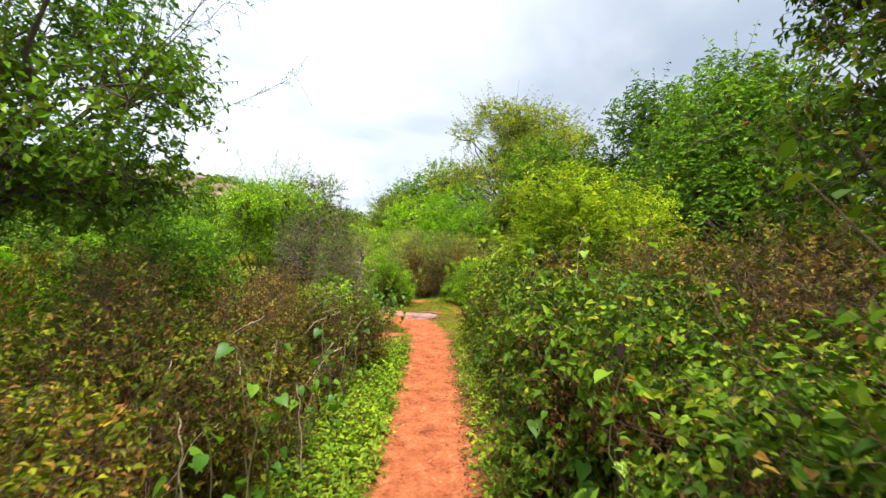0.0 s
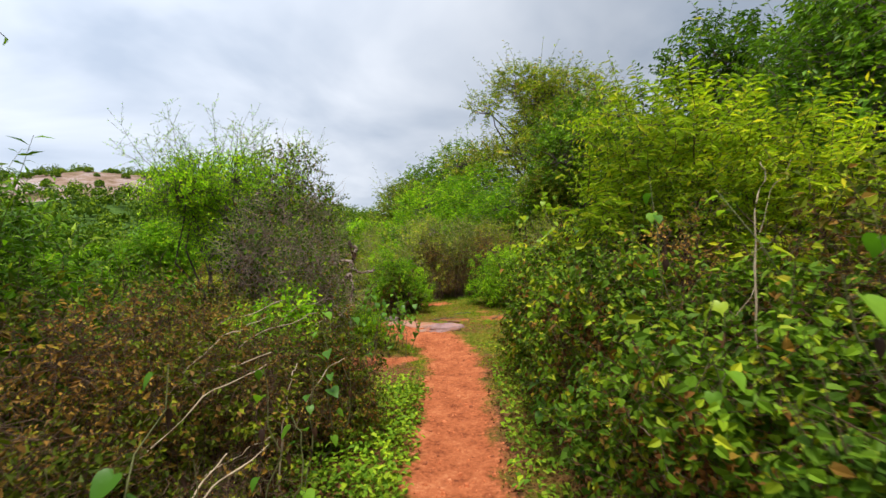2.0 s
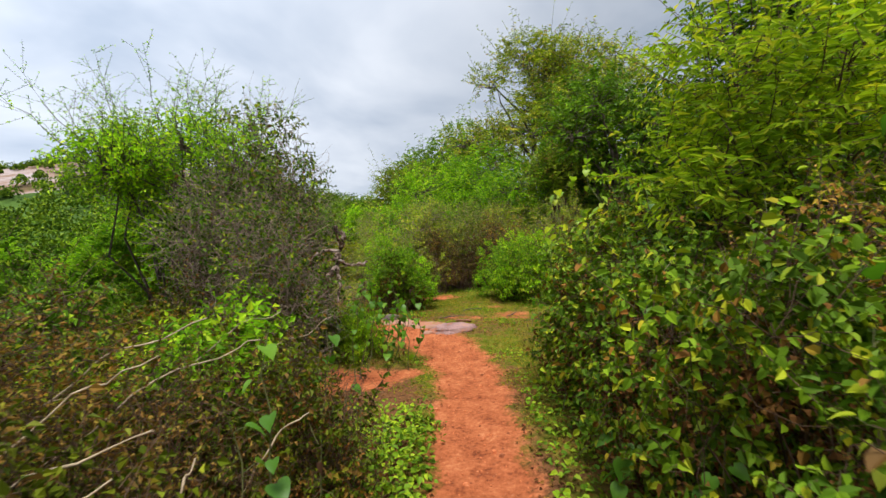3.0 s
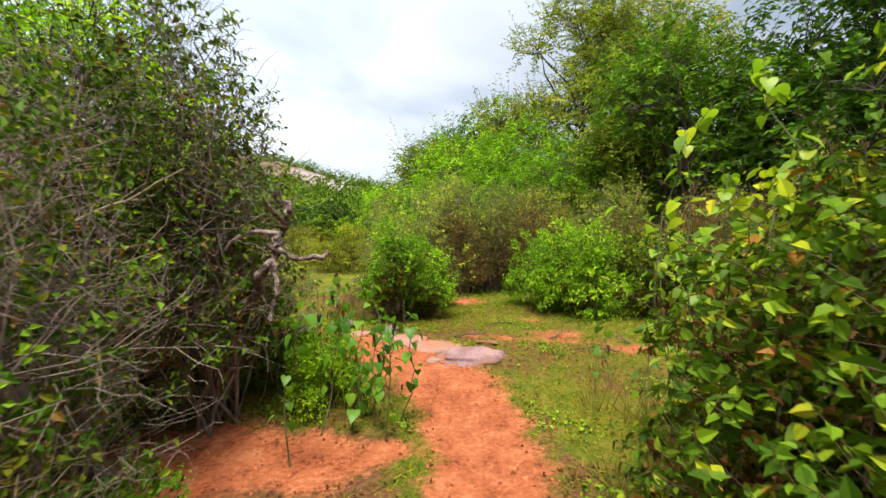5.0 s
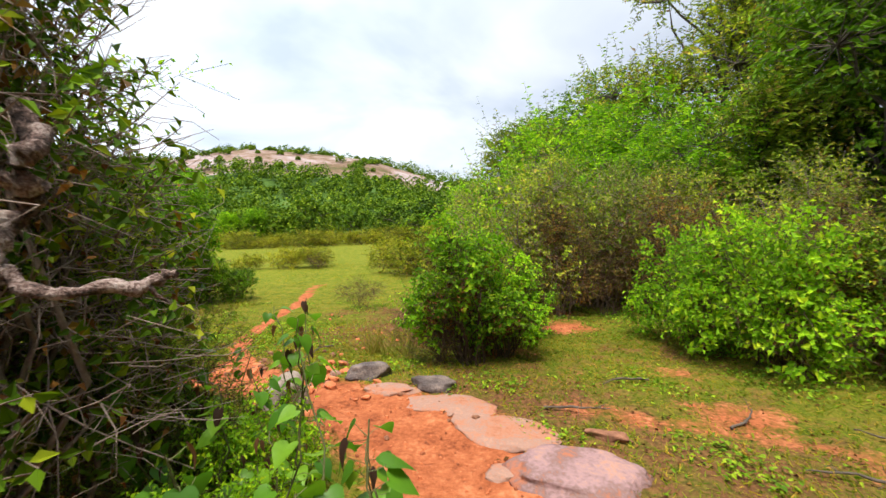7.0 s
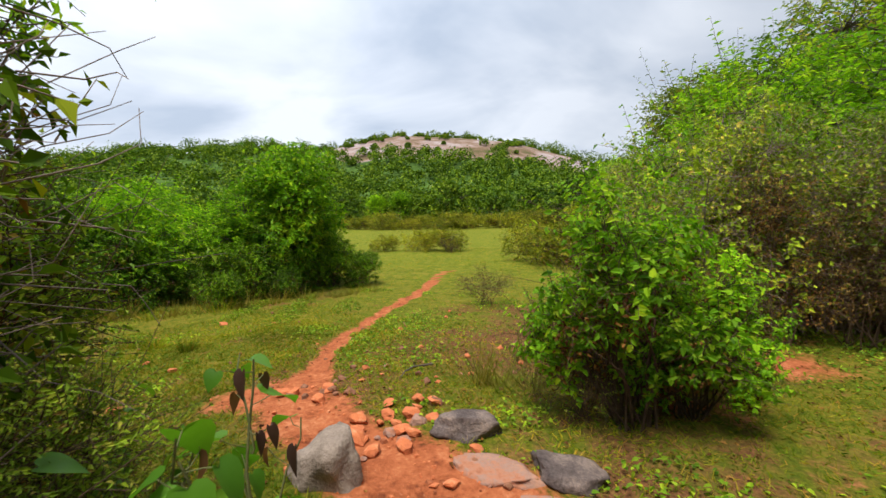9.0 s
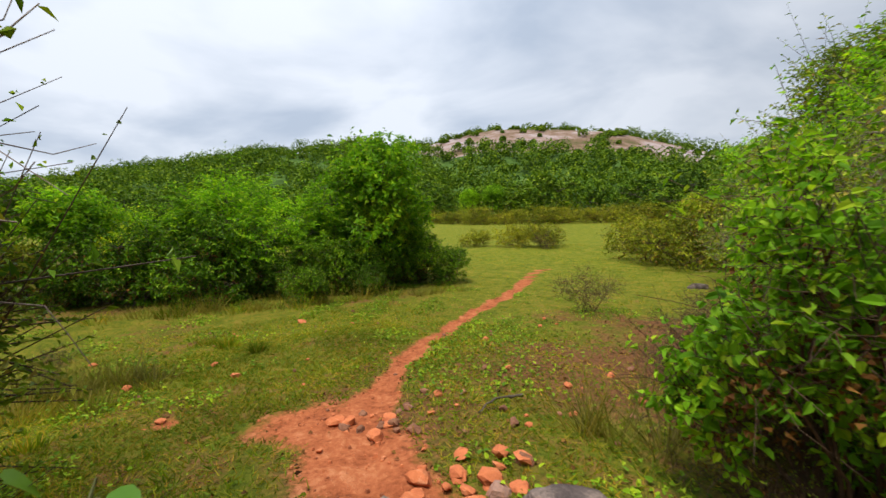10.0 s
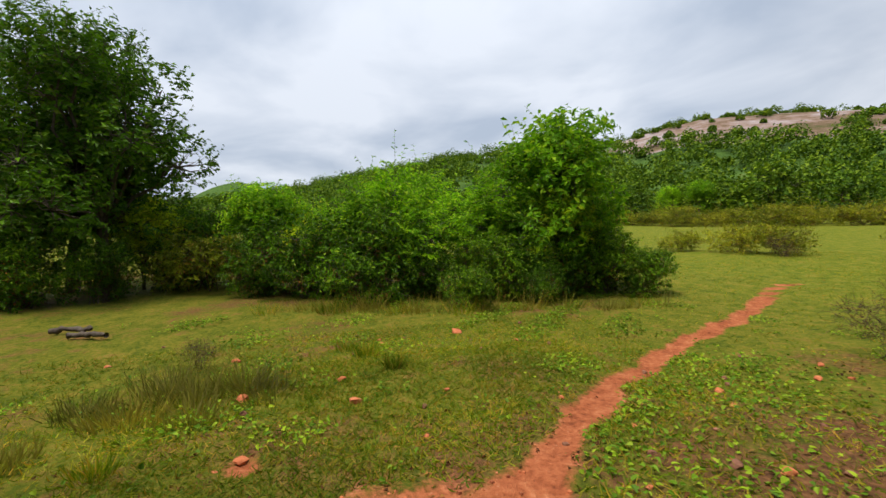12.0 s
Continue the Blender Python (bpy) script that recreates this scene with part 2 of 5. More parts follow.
def ground_material():
    m = Nodes("ground_soil_and_grass")
    at = m.place()
    dirt = m.attribute("dirt")
    bare = m.attribute("bare")
    stone = m.attribute("stone")
    wood = m.attribute("wood")
    n1, n2, n3, n4 = m.noise(0.55, 5, 0.6, at), m.noise(4.5, 6, 0.65, at), m.noise(28, 5, 0.65, at), m.noise(120, 3, 0.6, at)
    soil = m.ramp(m.math("ADD", m.math("MULTIPLY", n2, 0.55), m.math("MULTIPLY", n3, 0.45)),
                  [(0.36, (0.13, 0.036, 0.017)), (0.45, (0.28, 0.08, 0.032)), (0.55, (0.38, 0.12, 0.05)), (0.66, (0.5, 0.2, 0.095))])
    pebble = m.ramp(m.noise(60, 2, 0.5, at), [(0.68, (0, 0, 0)), (0.74, (1, 1, 1))])
    soil = m.mix(m.math("MULTIPLY", pebble, 0.35), soil, (0.55, 0.30, 0.19))
    brown = m.ramp(n3, [(0.3, (0.06, 0.03, 0.015)), (0.55, (0.155, 0.072, 0.03)), (0.8, (0.25, 0.125, 0.05))])
    turf = m.ramp(m.math("ADD", m.math("MULTIPLY", n2, 0.5), m.math("MULTIPLY", n3, 0.5)),
                  [(0.33, (0.03, 0.05, 0.006)), (0.44, (0.08, 0.10, 0.009)), (0.54, (0.145, 0.135, 0.015)), (0.63, (0.21, 0.145, 0.03)), (0.72, (0.25, 0.105, 0.035))])
    worn = m.math("ADD", bare, m.math("MULTIPLY", m.math("SUBTRACT", n1, 0.5), 1.7))
    worn = m.math("ADD", worn, m.math("MULTIPLY", m.math("SUBTRACT", n2, 0.5), 1.2))
    base = m.mix(m.ramp(worn, [(0.38, (0, 0, 0)), (0.72, (1, 1, 1))]), m.mix(m.attribute("lush"), turf, m.mix(1.0, turf, (1.1, 1.22, 1.05), "MULTIPLY")), brown)
    edge = m.math("ADD", dirt, m.math("MULTIPLY", m.math("SUBTRACT", n2, 0.5), 0.55))
    edge = m.math("ADD", edge, m.math("MULTIPLY", m.math("SUBTRACT", n3, 0.5), 0.5))
    base = m.mix(m.ramp(edge, [(0.36, (0, 0, 0)), (0.60, (1, 1, 1))]), base, soil)
    woods = m.ramp(m.noise(0.22, 5, 0.65, at), [(0.3, (0.03, 0.06, 0.015)), (0.6, (0.07, 0.13, 0.025)), (0.8, (0.16, 0.16, 0.06))])
    base = m.mix(wood, base, woods)
    cliff = m.ramp(m.noise(0.06, 7, 0.72, at), [(0.38, (0.08, 0.075, 0.03)), (0.45, (0.15, 0.10, 0.065)), (0.51, (0.22, 0.155, 0.125)), (0.57, (0.27, 0.22, 0.21)), (0.64, (0.34, 0.30, 0.31)), (0.72, (0.12, 0.12, 0.045))])
    base = m.mix(m.ramp(m.math("ADD", stone, m.math("MULTIPLY", m.math("SUBTRACT", m.noise(0.055, 6, 0.7, at), 0.5), 2.4)), [(0.42, (0, 0, 0)), (0.5, (1, 1, 1))]), base, cliff)
    height = m.math("ADD", m.math("MULTIPLY", n3, 0.6), m.math("MULTIPLY", n4, 0.4))
    return m.done(m.surface(base, 0.95, m.bump(m.math("ADD", height, m.math("MULTIPLY", m.noise(9, 4, 0.6, at), 1.2)), 0.8, 0.035), specular=0.05))


GROUND = ground_material()

# ---- mesh helpers ----


def unit(v):
    return v / np.maximum(np.linalg.norm(v, axis=-1, keepdims=True), 1e-9)


def mesh_from(name, verts, quads, material, smooth=False):
    """A mesh of four-sided faces out of numpy arrays."""
    me = bpy.data.meshes.new(name)
    verts, quads = np.asarray(verts, np.float32).reshape(-1, 3), np.asarray(quads, np.int32).reshape(-1, 4)
    me.vertices.add(len(verts))
    me.vertices.foreach_set("co", verts.ravel())
    me.loops.add(quads.size)
    me.loops.foreach_set("vertex_index", quads.ravel())
    me.polygons.add(len(quads))
    me.polygons.foreach_set("loop_start", np.arange(0, quads.size, 4, dtype=np.int32))
    me.polygons.foreach_set("use_smooth", np.full(len(quads), smooth))
    me.materials.append(material)
    me.update(calc_edges=True)
    return me


def part(name, data, parent, label=""):
    ob = new(name, data)
    ob.parent = parent
    return tagged(ob, label)


def tubes(paths, radii, sides=4):
    """Round rods along many polylines: paths (n, k, 3), radii (n, k). Gives vertices and faces."""
    paths, radii = np.asarray(paths, float), np.asarray(radii, float)
    n, k, _ = paths.shape
    along = unit(np.gradient(paths, axis=1))
    ref = np.where(np.abs(along[..., 2:3]) > 0.9, np.array([1.0, 0, 0]), np.array([0, 0, 1.0]))
    a = unit(np.cross(along, ref))
    b = np.cross(along, a)
    ang = np.arange(sides) * 2 * np.pi / sides
    ring = paths[:, :, None] + radii[:, :, None, None] * (np.cos(ang)[:, None] * a[:, :, None] + np.sin(ang)[:, None] * b[:, :, None])
    idx = np.arange(n * k * sides).reshape(n, k, sides)
    nxt = np.roll(idx, -1, axis=2)
    quads = np.stack([idx[:, :-1], nxt[:, :-1], nxt[:, 1:], idx[:, 1:]], -1)
    return ring.reshape(-1, 3), quads.reshape(-1, 4)


def bent(rng, start, end, k=5, wobble=0.12, lift=0.0):
    """Curved polylines from start (n, 3) to end (n, 3)."""
    start, end = np.broadcast_arrays(np.asarray(start, float), np.asarray(end, float))
    n = len(start)
    s = np.linspace(0, 1, k)[None, :, None]
    p = start[:, None] * (1 - s) + end[:, None] * s
    size = np.linalg.norm(end - start, axis=1)[:, None, None]
    bow = rng.normal(size=(n, 1, 3)) * wobble * size
    p = p + bow * (s * (1 - s) * 2.5) + rng.normal(size=p.shape) * wobble * 0.25 * size * (s > 0) * (s < 1)
    p[..., 2:3] += lift * size * np.sin(s * np.pi)
    return p


def blades(rng, base, way, length, width, tilt=0.6, fold=0.25, shape=0.42, broad=False, facing=None):
    """Leaves at base (n, 3) that point along way: two folded halves each, pointed at both ends."""
    n = len(base)
    way = unit(way)
    face = unit((np.array([0, 0, 1.0]) if facing is None else facing) + rng.normal(size=(n, 3)) * tilt)
    side = unit(np.cross(way, face))
    face = np.cross(side, way)
    L, W = np.asarray(length).reshape(-1, 1) * np.ones((n, 1)), np.asarray(width).reshape(-1, 1) * np.ones((n, 1))
    tip = base + way * L - face * L * 0.18
    if broad:
        l1, l2 = base + way * L * 0.16 + face * W * fold * 0.8 + side * W * 0.46, base + way * L * 0.58 + face * W * fold * 0.5 + side * W * 0.40
        r1, r2 = base + way * L * 0.16 + face * W * fold * 0.8 - side * W * 0.46, base + way * L * 0.58 + face * W * fold * 0.5 - side * W * 0.40
    else:
        left, right = base + way * L * shape + face * W * fold + side * W * 0.5, base + way * L * shape + face * W * fold - side * W * 0.5
        return np.stack([base, right, tip, left], 1).reshape(-1, 3), np.arange(n * 4).reshape(-1, 4)
    verts = np.stack([base, l1, l2, tip, r2, r1], 1)
    k = np.arange(n)[:, None] * 6
    quads = np.concatenate([k + np.array([[0, 1, 2, 3]]), k + np.array([[0, 3, 4, 5]])])
    return verts.reshape(-1, 3), quads


def join(*pieces):
    verts, quads, at = [], [], 0
    for v, q in pieces:
        verts.append(v)
        quads.append(np.asarray(q) + at)
        at += len(v)
    return np.concatenate(verts), np.concatenate(quads)


def twig_leaves(rng, start, way, length, count, size, width, droop=0.3, flat=False, broad=False, spread=1.0, sag=0.15, outward=None):
    """Leaves along twigs, in a spiral or in two flat rows. Gives the leaves and the twigs' rods."""
    n = len(start)
    s = (np.arange(count)[None] + rng.random((n, count))) / count
    p = start[:, None] + way[:, None] * (length[:, None] * s)[..., None]
    p[..., 2] -= sag * length[:, None] * s ** 2
    a = unit(np.cross(way, rng.normal(size=(n, 3))) if not flat else np.cross(way, np.array([0, 0, 1.0]) + rng.normal(size=(n, 3)) * 0.3))
    b = np.cross(way, a)
    turn = (np.arange(count)[None] * (np.pi if flat else 2.4)) + rng.normal(size=(n, count)) * (0.25 if flat else 0.6)
    out = np.cos(turn)[..., None] * a[:, None] + np.sin(turn)[..., None] * b[:, None]
    d = way[:, None] * 0.55 + out * spread + np.array([0, 0, -droop]) + rng.normal(size=p.shape) * 0.2
    scale = (0.6 + 0.55 * rng.random((n, count)))
    leaves = blades(rng, p.reshape(-1, 3), d.reshape(-1, 3), (size * scale).ravel(), (width * scale).ravel(), tilt=0.4, broad=broad,
                    facing=None if outward is None else (unit(outward * np.array([1, 1, 0.8]) + np.array([0, 0, 0.55]))[:, None] + np.zeros(p.shape)).reshape(-1, 3))
    k = np.linspace(0, 1, 2)[None, :, None]
    rod = start[:, None] + way[:, None] * length[:, None, None] * k
    rod[..., 2] -= sag * length[:, None] * k[..., 0] ** 2
    return leaves, rod


def in_lobes(rng, centres, radii, n, shell=0.55):
    """n points in round clumps, more of them near the outside, and the way outwards at each."""
    pick = rng.choice(len(centres), n, p=radii.mean(1) ** 2 / (radii.mean(1) ** 2).sum())
    u = unit(rng.normal(size=(n, 3)))
    r = shell + (1 - shell) * rng.random(n) ** 0.6
    p = centres[pick] + u * r[:, None] * radii[pick]
    return p, u, pick


def plant(name, seed, height, spread, lobes, lobe, twigs, twig, leaves, leaf, material, bark=TWIG, bottom=0.15, stems=7, stem_r=0.012,
          droop=0.3, flat=False, broad=False, dead=0, bare=0, trunk=False, squash=0.8, top_heavy=0.0, category="shrub", label="", shell=0.55, whips=0, whip=1.0, single=6, fork=0.0):
    """A shrub or a tree: stems that fork into round clumps, twigs on the clumps and leaves on the twigs."""
    rng = np.random.default_rng(seed)
    u = rng.random((lobes, 3))
    ang, rad = u[:, 0] * 2 * np.pi, np.sqrt(u[:, 1])
    t = u[:, 2] ** (1 - 0.5 * top_heavy)
    z = height * bottom + lobe * squash * 0.7 + t * max(height * (1 - bottom) - lobe * squash * 1.6, 0.05)
    h = (z - height * bottom) / max(height * (1 - bottom), 1e-6)
    wide = spread * np.sqrt(np.clip(1.05 - (1.7 * (h - 0.42)) ** 2, 0.12, 1))
    wide = np.maximum(wide - lobe * 0.7, spread * 0.12)
    centres = np.stack([np.cos(ang) * rad * wide, np.sin(ang) * rad * wide, z], 1)
    radii = lobe * (0.7 + 0.6 * rng.random((lobes, 1))) * np.array([[1, 1, squash]])
    start, way, pick = in_lobes(rng, centres, radii, twigs, shell)
    out_way = way.copy()
    start[:, 2] = np.maximum(start[:, 2], 0.03)
    way = unit(way * np.array([1, 1, 0.6]) + np.array([0, 0, 0.45]) + rng.normal(size=way.shape) * 0.45)
    length = twig * (0.6 + 0.8 * rng.random(twigs))
    reach = rng.random(twigs) < 0.09
    length[reach] *= 1.8 + 1.3 * rng.random(reach.sum())
    way[reach] = unit(way[reach] + np.array([0, 0, 0.9]))
    green, rods = twig_leaves(rng, start, way, length, leaves, leaf[0], leaf[1], droop, flat, broad, outward=out_way)
    root = tagged(new(name), label, category)
    if trunk:
        top = np.array([[rng.normal() * 0.08 * spread, rng.normal() * 0.08 * spread, height * (fork or max(bottom, 0.28))]])
        main = bent(rng, np.zeros((1, 3)), top, 6, 0.05)
        tv, tq = tubes(main, np.linspace(stem_r * 1.35, stem_r, 6)[None], 8)
        part("trunk", mesh_from("trunk", tv, tq, bark, True), root)
        base = np.repeat(top, lobes, 0)
        lim = bent(rng, base, centres, 6, 0.1, 0.06)
        thick = np.linspace(stem_r * 0.55, stem_r * 0.14, 6)
        limb_name = "limb"
    else:
        base = np.stack([rng.normal(size=lobes) * spread * 0.16, rng.normal(size=lobes) * spread * 0.16, np.full(lobes, -0.03)], 1)
        lim = bent(rng, base, centres, 6, 0.1, 0.05)
        thick = np.linspace(stem_r, stem_r * 0.35, 6)
        limb_name = "stem"
    for one in lim[:single]:
        part(limb_name, mesh_from(limb_name, *tubes(one[None], thick[None], 5), bark, True), root)
    sv, sq = tubes(lim[single:], thick[None].repeat(lobes - single, 0), 4)
    # side branches from the clump's middle to a share of the twigs
    some = rng.random(twigs) < 0.22
    br = bent(rng, centres[pick[some]] * np.array([1, 1, 0.96]), start[some], 3, 0.12)
    bv, bq = tubes(br, (np.linspace(stem_r * 0.3, stem_r * 0.12, 3) * (0.4 if trunk else 1.0))[None].repeat(len(br), 0), 3)
    rv, rq = tubes(rods, np.linspace(0.0022, 0.001, 2)[None].repeat(twigs, 0) * (1 + 0.25 * height), 3)
    pieces = [(sv, sq), (bv, bq), (rv, rq)]
    if bare:
        s2, w2, _ = in_lobes(rng, centres, radii, bare, 0.3)
        w2 = unit(w2 + rng.normal(size=w2.shape) * 0.9 + np.array([0, 0, 0.2]))
        e2 = s2 + w2 * (twig * (0.9 + 1.5 * rng.random((bare, 1))))
        e2[:, 2] = np.maximum(e2[:, 2], 0.02)
        pieces.append(tubes(bent(rng, s2, e2, 4, 0.22), np.linspace(0.0026, 0.001, 4)[None].repeat(bare, 0), 3))
    if whips:
        top = centres[rng.choice(lobes, whips, p=(z ** 2) / (z ** 2).sum())] + rng.normal(size=(whips, 3)) * lobe * 0.4
        out = unit((top - np.array([0, 0, height * 0.5])) * np.array([0.9, 0.9, 0.7]) + np.array([0, 0, 0.55 * spread]) + rng.normal(size=top.shape) * 0.25 * spread)
        long = whip * height * (0.22 + 0.22 * rng.random((whips, 1)))
        shoots = bent(rng, top, top + out * long, 6, 0.07, 0.05)
        pieces.append(tubes(shoots, np.linspace(0.005, 0.0015, 6)[None].repeat(whips, 0), 3))
        sub = shoots[:, 1:].reshape(-1, 3).repeat(3, 0)
        sub_way = unit(out.repeat(15, 0) + rng.normal(size=sub.shape) * 0.75)
        fine, fine_rods = twig_leaves(rng, sub, sub_way, 0.12 + 0.25 * rng.random(len(sub)), 6, 0.03, 0.014, 0.1)
        green = join(green, fine)
        pieces.append(tubes(fine_rods, np.full((len(sub), 2), 0.0015), 3))
    tagged(part("twigwork", mesh_from("twigwork", *join(*pieces), bark, True), root), kind="stuff")
    part("crown" if trunk else "foliage", mesh_from("foliage", *green, material), root)
    if dead:
        s3, w3, _ = in_lobes(rng, centres, radii, dead, 0.35)
        s3[:, 2] = np.maximum(s3[:, 2] * 0.85, 0.03)
        dv = blades(rng, s3, rng.normal(size=s3.shape) + np.array([0, 0, -1.2]), leaf[0] * (0.5 + 0.5 * rng.random(dead)), leaf[1] * (0.4 + 0.4 * rng.random(dead)), tilt=1.5, fold=0.6)
        part("withered_foliage", mesh_from("withered_foliage", *dv, DEAD), root, "brown withered leaves")
    return root


USED = {}


def stand(protos, x, y, turn, size=1.0, tall=1.0, group="", z=None):
    """Stands one of the built plants, or a copy of it, on the ground."""
    ready = [p for p in protos if p.name not in USED]
    proto = ready[0] if ready else protos[int(abs(x * 7.3 + y * 13.7 + turn)) % len(protos)]
    m = pose(x, y, (ground_z(x, y) if z is None else z) - 0.01, 0, 0, turn) @ Matrix.Diagonal((size, size, size * tall, 1))
    if proto.name in USED:
        ob = copy_thing(proto, m)
    else:
        USED[proto.name] = True
        proto.matrix_basis = m
        ob = proto
    return tagged(ob, group=group)


# ---- the ground ----
PATH = [(0.05, -6, 0.36), (0.0, 0, 0.36), (-0.1, 2, 0.37), (-0.16, 4.4, 0.38), (-0.23, 6.9, 0.34), (-0.26, 9.0, 0.34), (-0.34, 9.6, 0.36), (-0.6, 10.4, 0.42),
        (-1.0, 11.15, 0.5), (-1.6, 11.6, 0.5), (-2.3, 11.8, 0.36), (-3.0, 11.85, 0.26), (-3.45, 12.05, 0.28), (-3.78, 12.35, 0.14), (-4.1, 12.68, 0.10),
        (-5.0, 13.75, 0.105), (-5.84, 15.2, 0.11), (-6.42, 16.75, 0.11), (-7.8, 19.4, 0.11), (-8.2, 20.4, 0.07)]
SIDE = [(-0.5, 12.2, 0.3), (0.5, 12.1, 0.16), (1.6, 12.0, 0.1)]
PATCHES = [(-3.85, 12.0, 0.4, 0.9), (-2.2, 9.15, 0.6, 1.0), (-1.5, 9.2, 0.45, 0.95), (-1.05, 9.35, 0.25, 0.8), (0.6, 12.4, 0.5, 0.6), (1.3, 11.9, 0.4, 0.6), (0.3, 13.4, 0.4, 0.5), (-0.9, 15.0, 0.6, 0.7), (-1.4, 13.6, 0.5, 0.55), (-0.6, 13.0, 0.5, 0.35), (-4.75, 11.4, 0.12, 0.8), (-1.0, 16.0, 0.5, 0.6)]


def smooth(a, b, v):
    t = np.clip((v - a) / (b - a), 0, 1)
    return t * t * (3 - 2 * t)


def track(x, y, line):
    """How far inside a trodden line a place lies: 1 in the middle, 0.5 on the edge, 0 well outside."""
    best = np.full(np.shape(x), -9.0)
    for (x0, y0, w0), (x1, y1, w1) in zip(line[:-1], line[1:]):
        dx, dy = x1 - x0, y1 - y0
        s = np.clip(((x - x0) * dx + (y - y0) * dy) / (dx * dx + dy * dy), 0, 1)
        d = np.hypot(x - x0 - s * dx, y - y0 - s * dy)
        w = w0 + s * (w1 - w0)
        best = np.maximum(best, (w - d) / np.maximum(w, 0.12))
    return np.clip(0.5 + best * 0.6, 0, 1)


def dirt_at(x, y):
    x, y = x + 0.035 * np.sin(y * 8.7 + 1.3 * x) + 0.02 * np.sin(y * 21 + 5 * x), y + 0.03 * np.sin(x * 9.3 + 0.7 * y)
    d = np.maximum(track(x, y, PATH), 0.5 * track(x, y, SIDE))
    for px, py, r, s in PATCHES:
        d = np.maximum(d, s * np.clip(0.5 + 0.6 * (r - np.hypot(x - px, (y - py) * 1.2)) / r, 0, 1))
    return d


def hill(x, y):
    """The long ridge far behind the meadow, highest at the bare rock."""
    far = np.hypot(x, y)
    bearing = np.degrees(np.arctan2(-x, y))
    crest = np.interp(bearing, [-30, 5, 15, 19, 22, 27, 33, 40, 45, 50, 58, 65, 73, 83, 92, 100, 115], [4, 8, 17, 21.5, 25, 30.5, 33, 34.5, 31.5, 27, 27.5, 25, 20.5, 14.5, 8, 5, 4])
    h = crest * smooth(60, 212, far) ** 1.4 * (1 - 0.5 * smooth(260, 420, far))
    h = h + 85 * np.exp(-((bearing - 95) / 7.0) ** 2) * smooth(900, 1100, far) * (1 - smooth(1200, 1500, far))
    return h


def ground_z(x, y):
    x, y = np.asarray(x, float), np.asarray(y, float)
    z = 0.13 * np.exp(-((x + 2.6) ** 2 / 3.5 + (y - 12.1) ** 2 / 2.5)) - 0.11 * smooth(-3.6, -6.5, x) - 0.06 * smooth(13, 15, y) * smooth(-2.5, -4.5, x)
    z = z + 0.012 * np.sin(x * 2.1 + 0.7 * y) + 0.012 * np.sin(y * 1.7 - x * 0.9) + 0.25 * smooth(20, 45, np.hypot(x, y)) + hill(x, y)
    z = z - 0.035 * dirt_at(x, y)
    return float(z) if z.ndim == 0 else z


def axis(lo, hi, step, far):
    """Grid lines: even between lo and hi, then wider and wider out to far."""
    mid = np.arange(lo, hi + step / 2, step)
    out, d, s = [], 0.0, step
    while d < far:
        s = min(s * 1.22, 5.0 if d < 300 else 200.0)
        d += s
        out.append(d)
    out = np.array(out)
    return np.concatenate([lo - out[::-1], mid, hi + out])


gx, gy = axis(-8.2, 2.6, 0.08, 2500), axis(0.5, 17.0, 0.08, 2500)
XX, YY = np.meshgrid(gx, gy)
ZZ = ground_z(XX, YY)
near = np.exp(-(np.maximum(np.abs(XX + 2.8) - 6, 0) + np.maximum(np.abs(YY - 9) - 9, 0)))
rough_rng = np.random.default_rng(5)
ZZ = ZZ + rough_rng.normal(size=ZZ.shape) * 0.006 * near
cells = np.arange(len(gx) * len(gy)).reshape(len(gy), len(gx))
quads = np.stack([cells[:-1, :-1], cells[:-1, 1:], cells[1:, 1:], cells[1:, :-1]], -1)
ground_mesh = mesh_from("ground", np.stack([XX, YY, ZZ], -1), quads, GROUND, True)
BEARING, FARNESS = np.degrees(np.arctan2(-XX, YY)), np.hypot(XX, YY)


def layer(name, values):
    ground_mesh.attributes.new(name, "FLOAT", "POINT").data.foreach_set("value", np.asarray(values, np.float32).ravel())


thicket = np.maximum(smooth(-0.45, -1.3, XX) * smooth(10.2, 8.6, YY), smooth(0.3, 0.9, XX) * smooth(9.6, 8.6, YY))
thicket = np.maximum(thicket, smooth(13.0, 14.0, YY) * smooth(-3.4, -2.4, XX) * smooth(1.9, 3.2, np.hypot(XX + 0.4, (YY - 14.0) * 0.8)))
dry_side = np.exp(-((XX + 3.1) ** 2 / 2.0 + (YY - 14.2) ** 2 / 5.0))
layer("dirt", dirt_at(XX, YY))
DIRT = dirt_at(XX, YY)
verge = smooth(0.0, 0.25, DIRT) * smooth(11.5, 9.0, YY) * smooth(-0.4, 0.1, XX)
thicket = thicket * smooth(-7.0, -5.5, XX)
clearing = np.exp(-((XX - 0.3) ** 2 / 3.5 + (YY - 11.6) ** 2 / 1.6))
layer("bare", np.clip(0.34 - 0.3 * smooth(14, 22, FARNESS) + 0.75 * thicket + 0.5 * dry_side + 0.3 * verge + 0.22 * clearing, 0, 1))
layer("stone", smooth(52, 44, BEARING) * smooth(12, 20, BEARING) * smooth(146, 158, FARNESS) * smooth(236, 212, FARNESS))
layer("wood", smooth(62, 90, FARNESS))
layer("lush", smooth(15, 24, FARNESS))
ground = tagged(new("ground", ground_mesh), "red earth ground with worn patchy grass", "ground", kind="structure")

